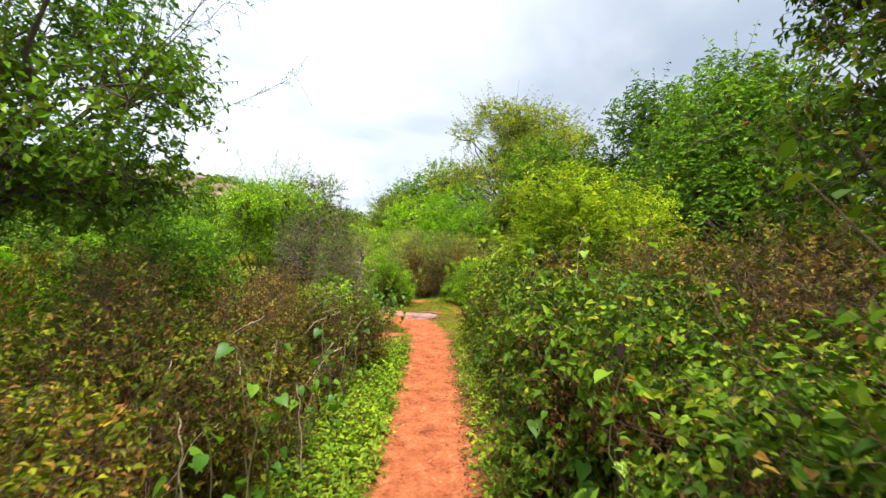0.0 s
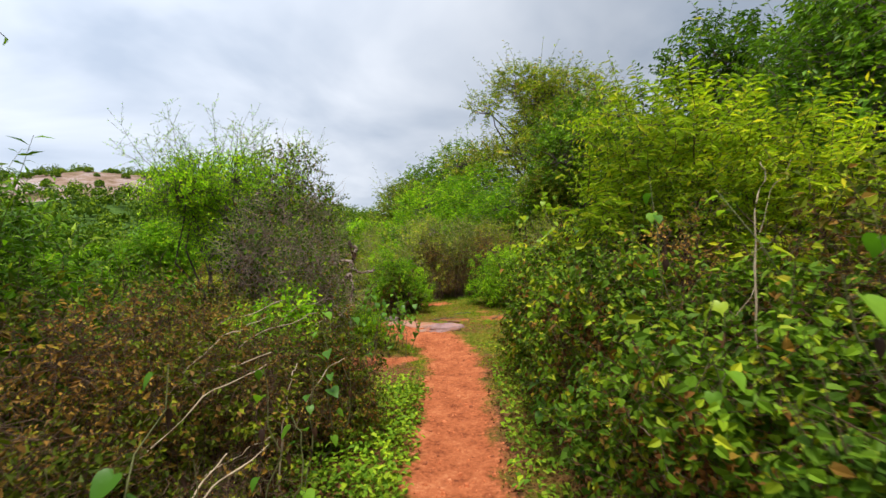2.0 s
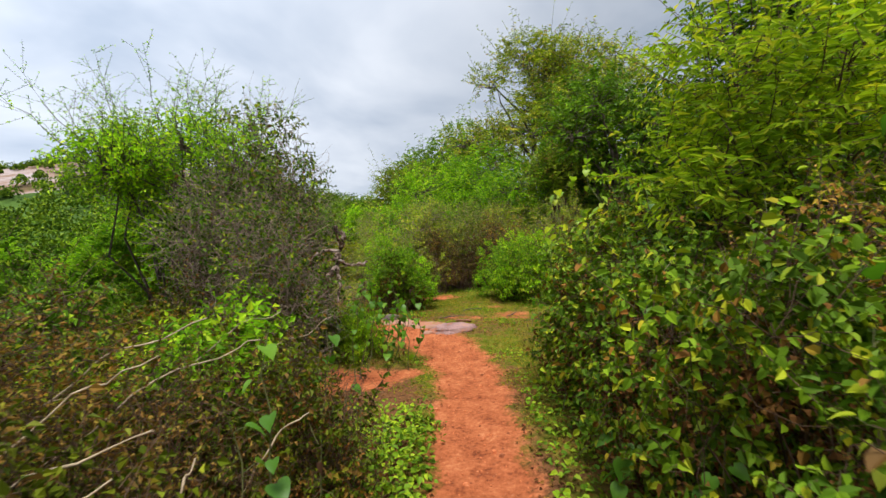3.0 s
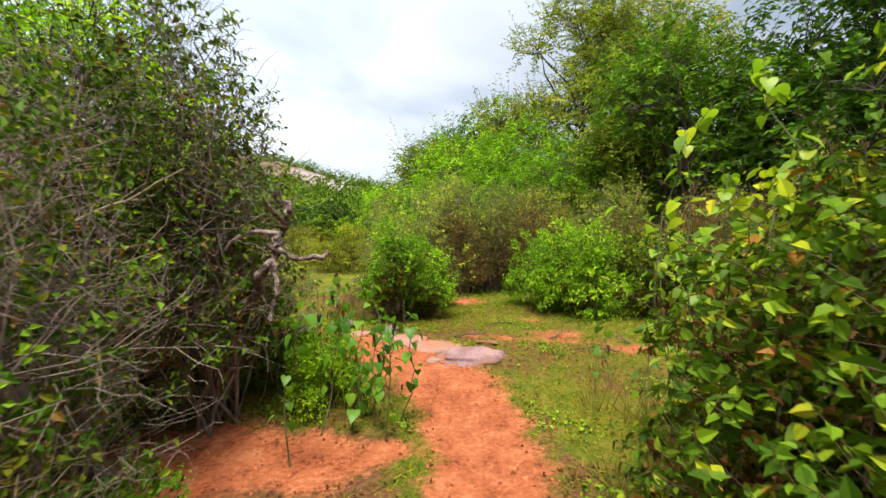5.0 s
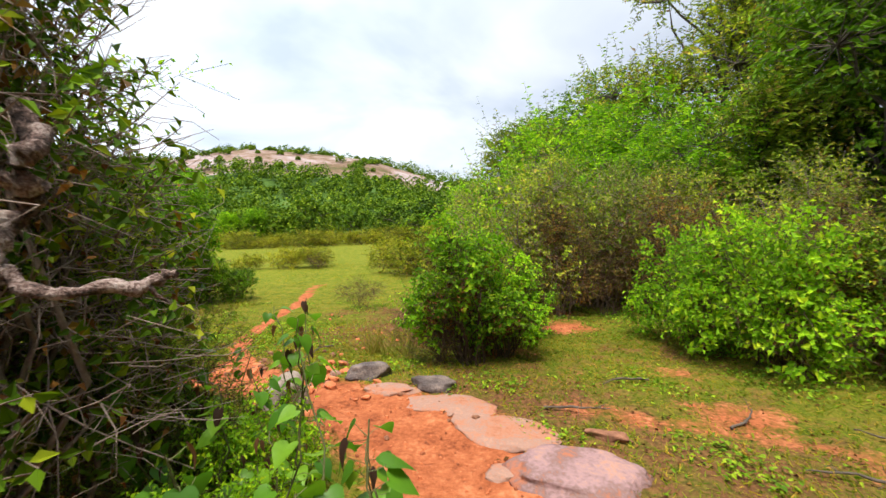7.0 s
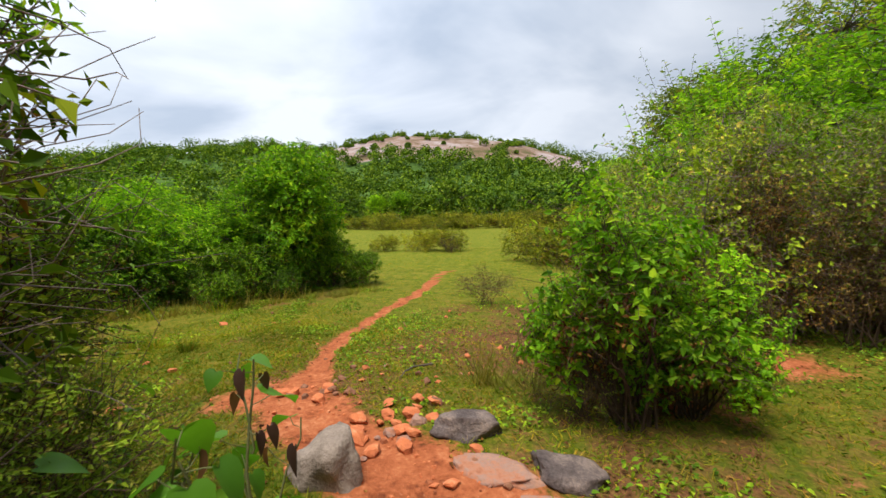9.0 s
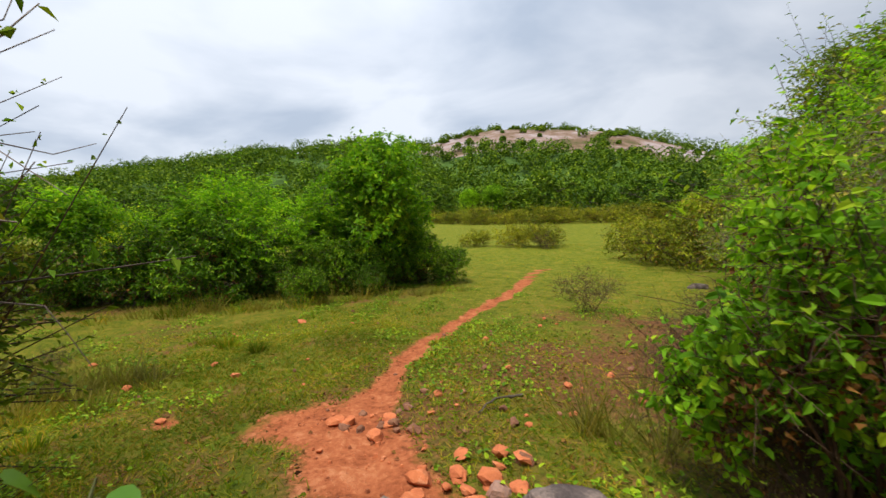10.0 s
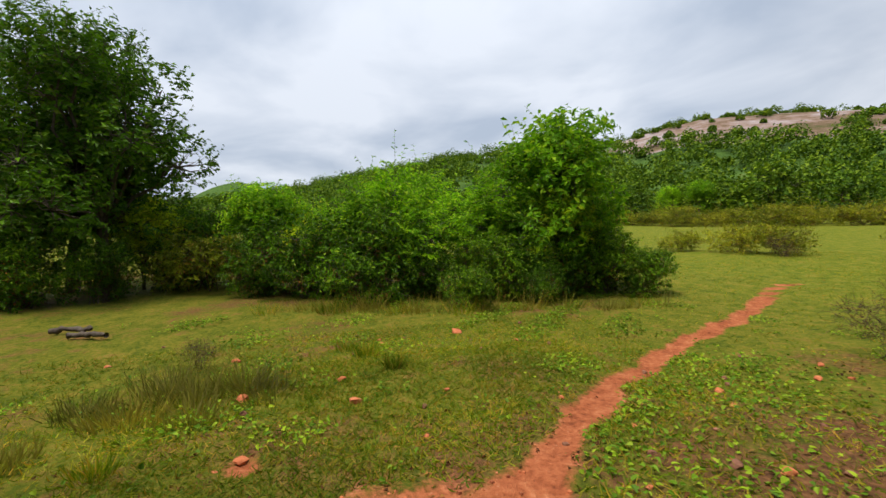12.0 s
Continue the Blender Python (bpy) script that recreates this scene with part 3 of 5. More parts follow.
# ---- plants: a few of each kind, then stood in place ----
broad_shrubs = [plant("broad_leaf_shrub", 10 + i, 1.75, 0.72, 26, 0.19, 780, 0.16, 7, (0.062, 0.042), BROAD, bark=TWIG, bottom=0.06, droop=0.5, broad=True, dead=1700, bare=260, squash=1.5,
                      stem_r=0.009, label="dense broad-leaved green shrub with brown withered leaves") for i in range(4)]
small_shrubs = [plant("thicket_shrub", 20 + i, 1.5, 0.78, 26, 0.2, 900, 0.15, 7, (0.054, 0.032), SMALL, bark=TWIG, bottom=0.06, dead=1900, bare=400, squash=1.35,
                      stem_r=0.008, label="tangled small-leaved shrub with bare brown twigs") for i in range(4)]
back_shrubs = [plant("thicket_shrub", 25 + i, 1.5, 0.78, 22, 0.22, 480, 0.17, 7, (0.066, 0.038), SMALL if i else MID, bark=TWIG, bottom=0.06, dead=700, bare=110, squash=1.35,
                     stem_r=0.008, label="tangled green shrub deeper in the thicket") for i in range(3)]
lime_shrubs = [plant("yellow_green_shrub", 30 + i, 1.6, 0.55, 14, 0.2, 260, 0.2, 7, (0.08, 0.055), LIME, bark=TWIG, bottom=0.12, droop=0.5, broad=True, dead=200, bare=160, squash=1.5,
                     stem_r=0.008, label="yellow-green broad-leaved shrub with some dark dead leaves") for i in range(2)]
fresh_shrubs = [plant("fresh_green_shrub", 40 + i, 1.35, 0.75, 22, 0.2, 950, 0.16, 7, (0.06, 0.034), FRESH, bark=TWIG, bottom=0.05, dead=500, bare=200, squash=1.3,
                      stem_r=0.008, label="fresh light green leafy shrub") for i in range(2)]
olive_shrubs = [plant("olive_shrub", 50 + i, 2.6, 1.15, 30, 0.3, 1300, 0.24, 7, (0.066, 0.037), OLIVE, bark=GREY_TWIG, bottom=0.05, dead=600, bare=450, squash=1.3,
                      stem_r=0.014, label="tall olive-green shrub with dry twigs") for i in range(3)]
mid_shrubs = [plant("dark_green_hedge_shrub", 60 + i, 2.0, 1.2, 24, 0.38, 1150, 0.2, 7, (0.10, 0.05), MID, bark=BARK, bottom=0.03, dead=900, bare=200, squash=1.05,
                    stem_r=0.014, shell=0.75, label="dense dark green leafy hedge shrub") for i in range(3)]
hedge_tops = [plant("feathery_hedge_shrub", 65 + i, 2.4, 0.95, 13, 0.44, 620, 0.26, 10, (0.11, 0.038), FRESH, bark=BARK, bottom=0.1, squash=0.9, flat=True,
                    stem_r=0.016, shell=0.75, top_heavy=0.5, label="feathery fresh green shrub rising from the hedge") for i in range(2)]
dark_trees = [plant("dark_leafed_tree", 70 + i, 7.5, 3.1, 30, 1.0, 2200, 0.45, 8, (0.19, 0.095), DARK, bark=BARK, bottom=0.16, trunk=True, stem_r=0.15, flat=True, shell=0.75,
                    category="tree", label="tall dense dark green broad-leaved tree") for i in range(2)]
feather_shrubs = [plant("feathery_shrub", 80 + i, 3.8, 1.9, 22, 0.68, 1700, 0.34, 10, (0.11, 0.042), OLIVE if i else FRESH, bark=BARK, bottom=0.08, flat=True, stem_r=0.03, shell=0.7,
                        label="soft feathery green shrub with fine leaves") for i in range(2)]
belt_trees = [plant("distant_tree", 90 + i, 4.6, 2.9, 13, 1.15, 360, 0.5, 7, (0.36, 0.27), FAR, bark=BARK, bottom=0.0, trunk=True, stem_r=0.12, shell=0.8,
                    single=0, category="tree", label="rounded green tree at the foot of the hill") for i in range(3)]
dry_bushes = [plant("dry_bush", 100 + i, 0.75, 0.5, 16, 0.16, 60, 0.085, 4, (0.03, 0.014), OLIVE, bark=TWIG, bottom=0.05, bare=520, dead=260, stem_r=0.005,
                    label="dry brown bare-twigged bush") for i in range(2)]
meadow_bushes = [plant("low_meadow_bush", 110 + i, 1.0, 1.0, 10, 0.36, 420, 0.25, 7, (0.09, 0.04), MEADOW, bark=TWIG, bottom=0.02, stem_r=0.01, dead=250, bare=80,
                       label="low yellow-green bush on the meadow") for i in range(2)]

spread_rng = random.Random(3)


def row(protos, places, size=1.0, group=""):
    for x, y, s in places:
        stand(protos, x, y, spread_rng.uniform(0, 360), s * size, spread_rng.uniform(0.92, 1.08), group)


wispy = [plant("wispy_tall_shrub", 120, 3.3, 1.35, 30, 0.36, 3000, 0.2, 8, (0.055, 0.025), FRESH, bark=BARK, bottom=0.36, bare=100, dead=200, stem_r=0.02, whips=60, whip=0.68, top_heavy=0.5,
               label="tall shrub with long wispy bare shoots above a green crown")]
bright_tree = [plant("bright_feather_leaved_tree", 121, 3.3, 0.95, 16, 0.42, 620, 0.34, 14, (0.095, 0.03), BRIGHT, bark=TWIG, bottom=0.22, trunk=True, stem_r=0.03, flat=True, droop=0.35, top_heavy=0.3,
                     category="tree", label="slender young tree with bright yellow-green feathery leaves")]
acacia = [plant("umbrella_crowned_tree", 122, 9.0, 4.6, 58, 0.85, 3600, 0.5, 10, (0.15, 0.055), OLIVE, bark=BARK, bottom=0.38, trunk=True, stem_r=0.15, flat=True, squash=0.55, single=12, top_heavy=0.35, fork=0.28,
                category="tree", label="tall spreading tree with a rounded airy olive crown")]
overhang = [plant("overhanging_tree", 123 + i, 4.6, 2.0, 30, 0.42, 2000, 0.26, 8, (0.085, 0.048), DARK if i == 0 else BROAD, bark=BARK, bottom=0.42, trunk=True, stem_r=0.07, whips=26,
                  category="tree", label="small dark-leaved tree that hangs over the path") for i in range(2)]
lance = [plant("narrow_leaved_shrub", 125, 2.35, 0.8, 14, 0.36, 520, 0.26, 12, (0.12, 0.024), MID, bark=GREEN_STEM, bottom=0.1, stem_r=0.01, flat=False, droop=0.1,
               label="upright shrub with long narrow dark green leaves")]
arching = [plant("fine_leaved_arching_shrub", 126, 2.0, 0.95, 24, 0.34, 2700, 0.22, 10, (0.04, 0.018), OLIVE, bark=TWIG, bottom=0.04, stem_r=0.01, flat=True,
                 label="fine-leaved yellow-green shrub with arching thin shoots")]
vine_thicket = [plant("vine_grown_thicket", 127 + i, 2.7, 0.75, 26, 0.32, 560, 0.16, 7, (0.056, 0.034), BROAD, bark=GREY_TWIG, bottom=0.2, bare=1500, dead=420, stem_r=0.016,
                      label="dark vine-grown thicket of brown twigs and small leaves") for i in range(2)]
airy = [plant("airy_small_leaved_shrub", 133, 2.5, 0.62, 12, 0.22, 300, 0.15, 9, (0.045, 0.022), DARK, bark=BARK, bottom=0.4, stem_r=0.014, top_heavy=0.3,
              label="open dark small-leaved shrub with thin branches")]
many_stemmed = [plant("many_stemmed_shrub", 134, 1.85, 0.68, 26, 0.15, 800, 0.17, 8, (0.06, 0.038), FRESH, bark=TWIG, bottom=0.14, droop=0.6, broad=True, dead=1300, bare=520, squash=1.5, stem_r=0.012, shell=0.3,
                     label="upright many-stemmed green shrub with withered leaves at its base")]
light_tree = [plant("light_green_young_tree", 130 + i, 3.5, 1.15, 13, 0.5, 800, 0.3, 9, (0.14, 0.065), FRESH if i else BRIGHT, bark=BARK, bottom=0.22, trunk=True, stem_r=0.04, top_heavy=0.5, shell=0.7,
                    category="tree", label="light green young tree standing in the hedge") for i in range(2)]

withered = [plant("withered_shrub", 140 + i, 1.75, 0.62, 22, 0.18, 420, 0.13, 6, (0.04, 0.018), WITHERED, bark=TWIG, bottom=0.15, bare=480, dead=1100, squash=1.3, stem_r=0.007,
                  label="half-dry shrub with brown and straw-coloured leaves") for i in range(2)]
row(withered, [(2.15, 2.6, 1.0), (2.3, 3.7, 1.02), (2.3, 5.0, 1.05), (1.55, 6.5, 1.0), (2.6, 5.9, 1.1), (-2.0, 4.9, 0.82), (-2.15, 5.8, 0.85), (-1.75, 4.0, 0.8), (-2.5, 3.5, 0.88), (-1.55, 5.9, 0.72),
               (2.9, 13.7, 1.1), (2.0, 14.9, 1.0), (3.7, 12.9, 1.1), (-0.2, 16.0, 1.0), (0.5, 16.3, 1.1), (1.2, 16.2, 1.0), (-0.9, 15.7, 0.9)], group="half-dry shrubs")
# right of the path
row(broad_shrubs, [(1.25, 0.7, 0.95), (1.12, 1.55, 0.82), (1.05, 2.3, 0.88), (1.0, 3.05, 0.9), (1.02, 3.8, 0.9), (1.0, 4.5, 0.88), (0.98, 5.25, 0.9), (1.0, 6.0, 0.93), (0.97, 6.75, 0.95),
                   (1.02, 7.5, 1.0), (1.1, 8.2, 1.15), (2.0, 1.3, 0.95), (2.0, 2.5, 0.95), (1.9, 3.6, 0.98), (1.85, 4.7, 1.0), (1.85, 5.8, 1.0), (1.95, 8.7, 1.1)], group="shrubs along the path")
row(back_shrubs, [(2.9, 2.0, 1.1), (2.9, 3.3, 1.1), (2.8, 4.7, 1.15), (2.8, 6.0, 1.2), (4.0, 3.0, 1.2), (4.0, 4.8, 1.25), (3.6, 7.6, 1.3), (3.0, 8.8, 1.2), (4.2, 6.4, 1.3), (5.4, 4.5, 1.4), (4.3, 9.9, 1.3), (3.6, 11.0, 1.1)], group="thicket shrubs")
row(lime_shrubs, [(1.5, 9.0, 1.0), (2.2, 9.8, 0.8)], group="yellow-green shrubs")
row(bright_tree, [(2.15, 7.5, 1.0), (2.75, 6.9, 0.85)], group="bright young trees")
row(overhang, [(-3.85, 3.65, 1.0), (3.9, 2.9, 1.0)], group="overhanging trees")
row(dark_trees, [(4.5, 18.5, 0.82), (7.6, 16.6, 0.95), (-1.9, 28.7, 1.0), (0.2, 27.6, 0.92), (9.5, 20.0, 1.1), (5.8, 9.2, 0.72), (4.9, 7.9, 0.58), (7.0, 7.0, 0.75), (9.0, 13.4, 0.9), (7.0, 11.8, 0.75)], group="tall trees behind the clearing")
# left of the path
row(small_shrubs, [(-1.75, 0.9, 0.9), (-1.65, 1.8, 0.85), (-1.7, 2.7, 0.85), (-1.75, 3.6, 0.85), (-1.8, 4.5, 0.86), (-1.7, 5.4, 0.9), (-1.28, 6.5, 0.8), (-2.1, 6.3, 0.95), (-2.2, 7.4, 1.0),
                   (-2.6, 2.8, 0.95), (-3.1, 8.5, 1.1)], group="thicket shrubs")
row(back_shrubs, [(-2.7, 1.5, 0.95), (-2.7, 4.0, 0.95), (-2.8, 5.2, 0.95), (-3.1, 6.4, 0.98), (-3.9, 7.4, 1.0), (-3.9, 5.2, 1.0), (-4.0, 1.8, 1.1), (-5.2, 6.4, 1.05), (-5.1, 8.2, 1.05), (-5.3, 4.0, 1.1), (-6.6, 7.4, 1.05)], group="thicket shrubs")
row(fresh_shrubs, [(-1.9, 6.9, 0.95), (-4.6, 6.4, 1.15), (-3.4, 4.8, 1.05)], group="fresh shrubs")
row(lance, [(-4.1, 6.3, 1.05)])
row(wispy, [(-3.4, 9.45, 1.0)])
row(airy, [(-3.05, 10.1, 1.0)])
row(vine_thicket, [(-2.5, 8.55, 0.98), (-2.4, 9.65, 1.02), (-1.85, 7.7, 0.68), (-2.8, 9.9, 1.15)], group="vine-grown thicket")
row(arching, [(-3.0, 9.95, 0.86), (-2.4, 10.4, 0.58)], group="arching shrubs")
row(fresh_shrubs, [(-1.6, 9.95, 0.36), (-1.85, 10.4, 0.4), (-1.75, 8.1, 0.4)], group="low fresh shrubs")
# behind the clearing
row(many_stemmed, [(-1.6, 13.08, 0.86), (-1.3, 13.45, 0.74)], group="shrubs round the clearing")
row(small_shrubs, [(-1.75, 13.8, 0.8), (-1.35, 14.3, 0.75)], group="thicket shrubs")
row(fresh_shrubs, [(1.2, 13.85, 0.92), (0.75, 14.6, 0.85), (-2.2, 16.9, 1.35), (-1.5, 18.0, 1.7)], group="fresh shrubs")
row(broad_shrubs, [(2.35, 13.3, 0.85), (3.0, 12.4, 0.8), (2.2, 14.2, 0.95)], group="shrubs round the clearing")
row(olive_shrubs, [(-1.4, 16.0, 0.92), (-0.5, 16.7, 0.9), (0.2, 17.6, 0.95), (0.9, 17.6, 0.9), (-1.2, 16.9, 0.95), (2.3, 16.4, 0.85), (3.4, 14.6, 0.85), (4.0, 12.8, 0.85), (-2.3, 18.0, 1.0), (-3.2, 20.0, 1.0), (1.6, 19.2, 1.1), (4.8, 11.4, 0.9)], group="tall shrubs behind the clearing")
row(feather_shrubs, [(1.6, 20.3, 1.15), (3.2, 19.4, 1.15), (-0.8, 20.8, 1.0), (0.4, 22.5, 1.25), (-2.6, 23.0, 1.1), (4.6, 21.5, 1.2)], group="feathery shrubs")
row(acacia, [(4.0, 23.2, 1.0)])
# round the meadow
row(mid_shrubs, [(-10.2, 11.9, 0.72), (-10.9, 11.3, 0.6), (-9.6, 12.8, 0.74), (-9.3, 13.7, 0.66), (-9.0, 14.6, 0.8), (-8.8, 15.5, 0.72), (-8.6, 16.5, 0.8), (-10.4, 13.6, 0.85), (-10.3, 15.2, 0.85), (-10.0, 16.8, 0.9), (-11.6, 12.6, 0.8), (-8.2, 17.0, 0.5), (-8.35, 14.0, 0.45), (-8.3, 15.2, 0.4)], group="hedge at the meadow")
row(hedge_tops, [(-10.3, 12.9, 0.82), (-9.9, 13.7, 0.88), (-9.8, 14.6, 0.92), (-9.6, 15.4, 0.95), (-9.3, 16.6, 0.9), (-8.9, 16.9, 0.62), (-10.9, 14.2, 1.0), (-11.6, 12.0, 0.8)], group="hedge at the meadow")
row(light_tree, [(-9.0, 15.9, 0.6), (-8.9, 16.1, 0.9), (-11.4, 11.2, 0.7), (-10.9, 11.9, 0.68), (-11.6, 12.0, 0.72)], group="young trees in the hedge")
row(dark_trees, [(-12.9, 7.6, 0.66), (-12.0, 8.5, 0.6), (-12.4, 6.4, 0.55)], group="trees at the meadow")
row(light_tree, [(-12.5, 8.9, 1.0)], group="trees at the meadow")
row(mid_shrubs, [(-11.2, 8.7, 0.8), (-11.3, 7.6, 0.9), (-12.7, 9.6, 1.0)], group="hedge at the meadow")
row(dry_bushes, [(-4.55, 16.2, 0.85), (-2.45, 14.7, 0.85), (-2.15, 13.9, 0.9), (-2.0, 14.6, 1.15), (-2.7, 14.2, 0.55), (-2.05, 13.35, 0.95), (-1.85, 12.95, 0.7), (-2.75, 14.95, 0.9), (-1.12, 6.85, 1.05), (-1.35, 5.0, 0.9), (-1.3, 3.4, 0.9), (-10.8, 24.0, 1.1), (-6.7, 10.85, 0.42)], group="dry bushes")
row(meadow_bushes, [(-11.3, 24.6, 0.9), (-12.5, 24.2, 0.8), (-13.6, 23.4, 0.8), (-6.7, 22.6, 1.2), (-5.4, 21.9, 1.5), (-8.4, 25.6, 1.4), (-7.2, 24.4, 1.3), (-4.6, 23.0, 1.7), (-11.7, 10.2, 1.15), (-12.7, 10.6, 1.1), (-22, 42, 1.6), (-25, 39, 1.5), (-19, 44, 1.6), (-27, 37, 1.5), (-16, 45, 1.6)], group="low meadow bushes")
row(light_tree, [(-5.6, 26.8, 1.0), (-4.0, 24.6, 0.95), (-7.4, 28.0, 0.85), (-3.0, 22.0, 0.9)], group="young trees at the meadow's edge")
belt = random.Random(11)
for i in range(15):
    bearing, far = 21 + i * 1.75, belt.uniform(45, 51)
    stand(meadow_bushes, -far * math.sin(radians(bearing)), far * math.cos(radians(bearing)), belt.uniform(0, 360), belt.uniform(1.3, 2.2), 0.8, "low meadow bushes")
row(light_tree, [(-36.0, 45.5, 1.1), (-33.0, 46.0, 1.25), (-27.5, 50.0, 1.0)], group="young trees at the meadow's edge")
for i in range(115):
    bearing, far = belt.uniform(-12, 102), belt.choice((52, 58, 66, 76, 88)) + belt.uniform(-4, 4)
    if 33 < bearing < 42 and far < 56:
        continue
    x, y = -far * math.sin(radians(bearing)), far * math.cos(radians(bearing))
    stand(belt_trees, x, y, belt.uniform(0, 360), belt.uniform(0.65, 1.15), belt.uniform(0.85, 1.1), "trees at the foot of the hill")


def scattered_woods():
    """The far woods on the hill: rough little crowns of leaf clumps, past counting."""
    rng = np.random.default_rng(8)
    n = 2700
    bearing, far = rng.uniform(-30, 112, n), 84 + 166 * rng.random(n) ** 0.8
    x, y = -far * np.sin(np.radians(bearing)), far * np.cos(np.radians(bearing))
    open_rock = smooth(53, 45, bearing) * smooth(14, 20, bearing) * smooth(148, 156, far) * smooth(212, 202, far)
    keep = rng.random(n) > open_rock * 0.8
    x, y, far, open_rock = x[keep], y[keep], far[keep], open_rock[keep]
    z = ground_z(x, y)
    n = len(x)
    size = (1.3 + 2.8 * rng.random(n) ** 1.6) * (1 - 0.5 * (open_rock > 0.3))
    k = 140
    u = unit(rng.normal(size=(n, k, 3)))
    u[..., 2] = np.abs(u[..., 2]) * 1.05
    lump = 0.8 + 0.25 * np.sin(u[..., :1] * 5 + x[:, None, None]) * np.sin(u[..., 1:2] * 5 + y[:, None, None]) + 0.2 * rng.random((n, k, 1))
    p = np.stack([x, y, z + 0.4 * size], 1)[:, None] + u * size[:, None, None] * np.array([1.1, 1.1, 1.0]) * lump
    way = np.cross(u, rng.normal(size=u.shape)) + np.array([0, 0, -0.3])
    return blades(rng, p.reshape(-1, 3), way.reshape(-1, 3), 0.62, 0.58, tilt=0.3, facing=u.reshape(-1, 3))


tagged(new("hillside_woods", mesh_from("hillside_woods", *scattered_woods(), FAR)), "dark green scrub woods covering the rocky hill", "woods", kind="stuff")

# ---- rocks and stones ----


def rock_mesh(name, seed, size, material, flat_top=0.0, detail=3, rough=0.25, soft=False, cuts_made=16):
    """A weathered stone: a ball pushed in and out by noise, with cut-off facets."""
    rng = random.Random(seed)
    bm = bmesh.new()
    bmesh.ops.create_icosphere(bm, subdivisions=detail, radius=1.0)
    cuts = [(Vector((rng.gauss(0, 1), rng.gauss(0, 1), rng.gauss(0, 0.7))).normalized(), rng.uniform(0.6, 0.92)) for _ in range(cuts_made)]
    shift = Vector((rng.uniform(0, 50), rng.uniform(0, 50), rng.uniform(0, 50)))
    for v in bm.verts:
        p = v.co.copy()
        for n, d in cuts:
            over = p.dot(n) - d
            if over > 0:
                p -= n * over * 0.96
        p *= 1 + rough * 0.7 * noise.noise(p * 1.7 + shift) + rough * 0.3 * noise.noise(p * 5 + shift) + rough * 0.15 * noise.noise(p * 12 + shift)
        if flat_top and p.z > 1 - flat_top:
            p.z = 1 - flat_top + (p.z - 1 + flat_top) * 0.2 + 0.03 * noise.noise(p * 4 + shift)
        v.co = Vector((p.x * size[0], p.y * size[1], p.z * size[2]))
    for f in bm.faces:
        f.smooth = soft
    me = bpy.data.meshes.new(name)
    bm.to_mesh(me)
    bm.free()
    me.materials.append(material)
    return me


def rock(name, seed, x, y, size, turn, material, label, sink=0.45, flat_top=0.0, tilt=0.0, detail=4):
    ob = tagged(new(name, rock_mesh(name, seed, size, material, flat_top, detail, soft=True, cuts_made=5 if name == "flat_rock" else 14)), label, "rock")
    ob.matrix_basis = pose(x, y, ground_z(x, y) + size[2] * (1 - sink) - size[2] * 0.5, tilt, 0, turn)
    return ob


rock("flat_rock", 1, -0.48, 11.32, (0.38, 0.28, 0.105), 8, ROCK, "flat grey-pink rock worn smooth, set in the red path", 0.55, 0.35, 4)
rock("rock_slab", 2, -0.95, 11.72, (0.46, 0.26, 0.055), -14, DUSTY_ROCK, "low pinkish rock slab level with the red earth", 0.75, 0.5)
rock("rock_slab", 3, -0.85, 11.25, (0.16, 0.12, 0.045), 30, DUSTY_ROCK, "small dusty rock set in the red path", 0.7, 0.4)
rock("rock_slab", 4, -1.5, 11.98, (0.52, 0.2, 0.055), -8, DUSTY_ROCK, "long flat pinkish rock slab at the path's edge", 0.75, 0.5)
rock("rock_slab", 5, -1.95, 12.1, (0.3, 0.13, 0.07), 12, DUSTY_ROCK, "dusty flat rock slab at the path's edge", 0.7, 0.5)
rock("rock_slab", 15, -0.3, 11.75, (0.17, 0.06, 0.06), -5, BROWN_STONE, "narrow brown stone beside the flat rock", 0.4, 0.4)
rock("pale_boulder", 6, -2.6, 11.56, (0.24, 0.22, 0.22), 20, PALE_ROCK, "rounded pale boulder beside the path", 0.35, 0.15)
rock("dark_rock", 7, -2.3, 12.32, (0.25, 0.12, 0.11), 32, DARK_ROCK, "angular dark grey rock under the shrub", 0.3, 0.25)
rock("dark_slab", 8, -1.68, 12.26, (0.2, 0.15, 0.09), 15, DARK_ROCK, "dark flat-topped stone under the shrub", 0.3, 0.45, 4)
rock("dark_rock", 9, -4.15, 19.0, (0.2, 0.14, 0.12), 0, DARK_ROCK, "dark stone lying on the meadow")

stone_rng = random.Random(21)
stone_meshes = [rock_mesh("stone", 40 + i, (1, 0.75, 0.55), RED_STONE if i < 4 else BROWN_STONE if i < 6 else DUSTY_ROCK, 0, 2, 0.3) for i in range(7)]
STONE_LABELS = ["small broken orange-red stone on the ground"] * 4 + ["small brown stone on the ground"] * 2 + ["small dusty pink stone on the ground"]


def scatter_stones(count, x, y, rx, ry, lo, hi, kinds):
    for _ in range(count):
        k = stone_rng.choice(kinds)
        px, py, s = stone_rng.gauss(x, rx), stone_rng.gauss(y, ry), stone_rng.uniform(lo, hi) * stone_rng.uniform(0.7, 1.2)
        ob = tagged(new("stone", stone_meshes[k]), STONE_LABELS[k], "stone", "small stones")
        ob.matrix_basis = pose(px, py, ground_z(px, py) + s * 0.25, stone_rng.uniform(-25, 25), stone_rng.uniform(-25, 25), stone_rng.uniform(0, 360)) @ Matrix.Diagonal((s, s, s, 1))


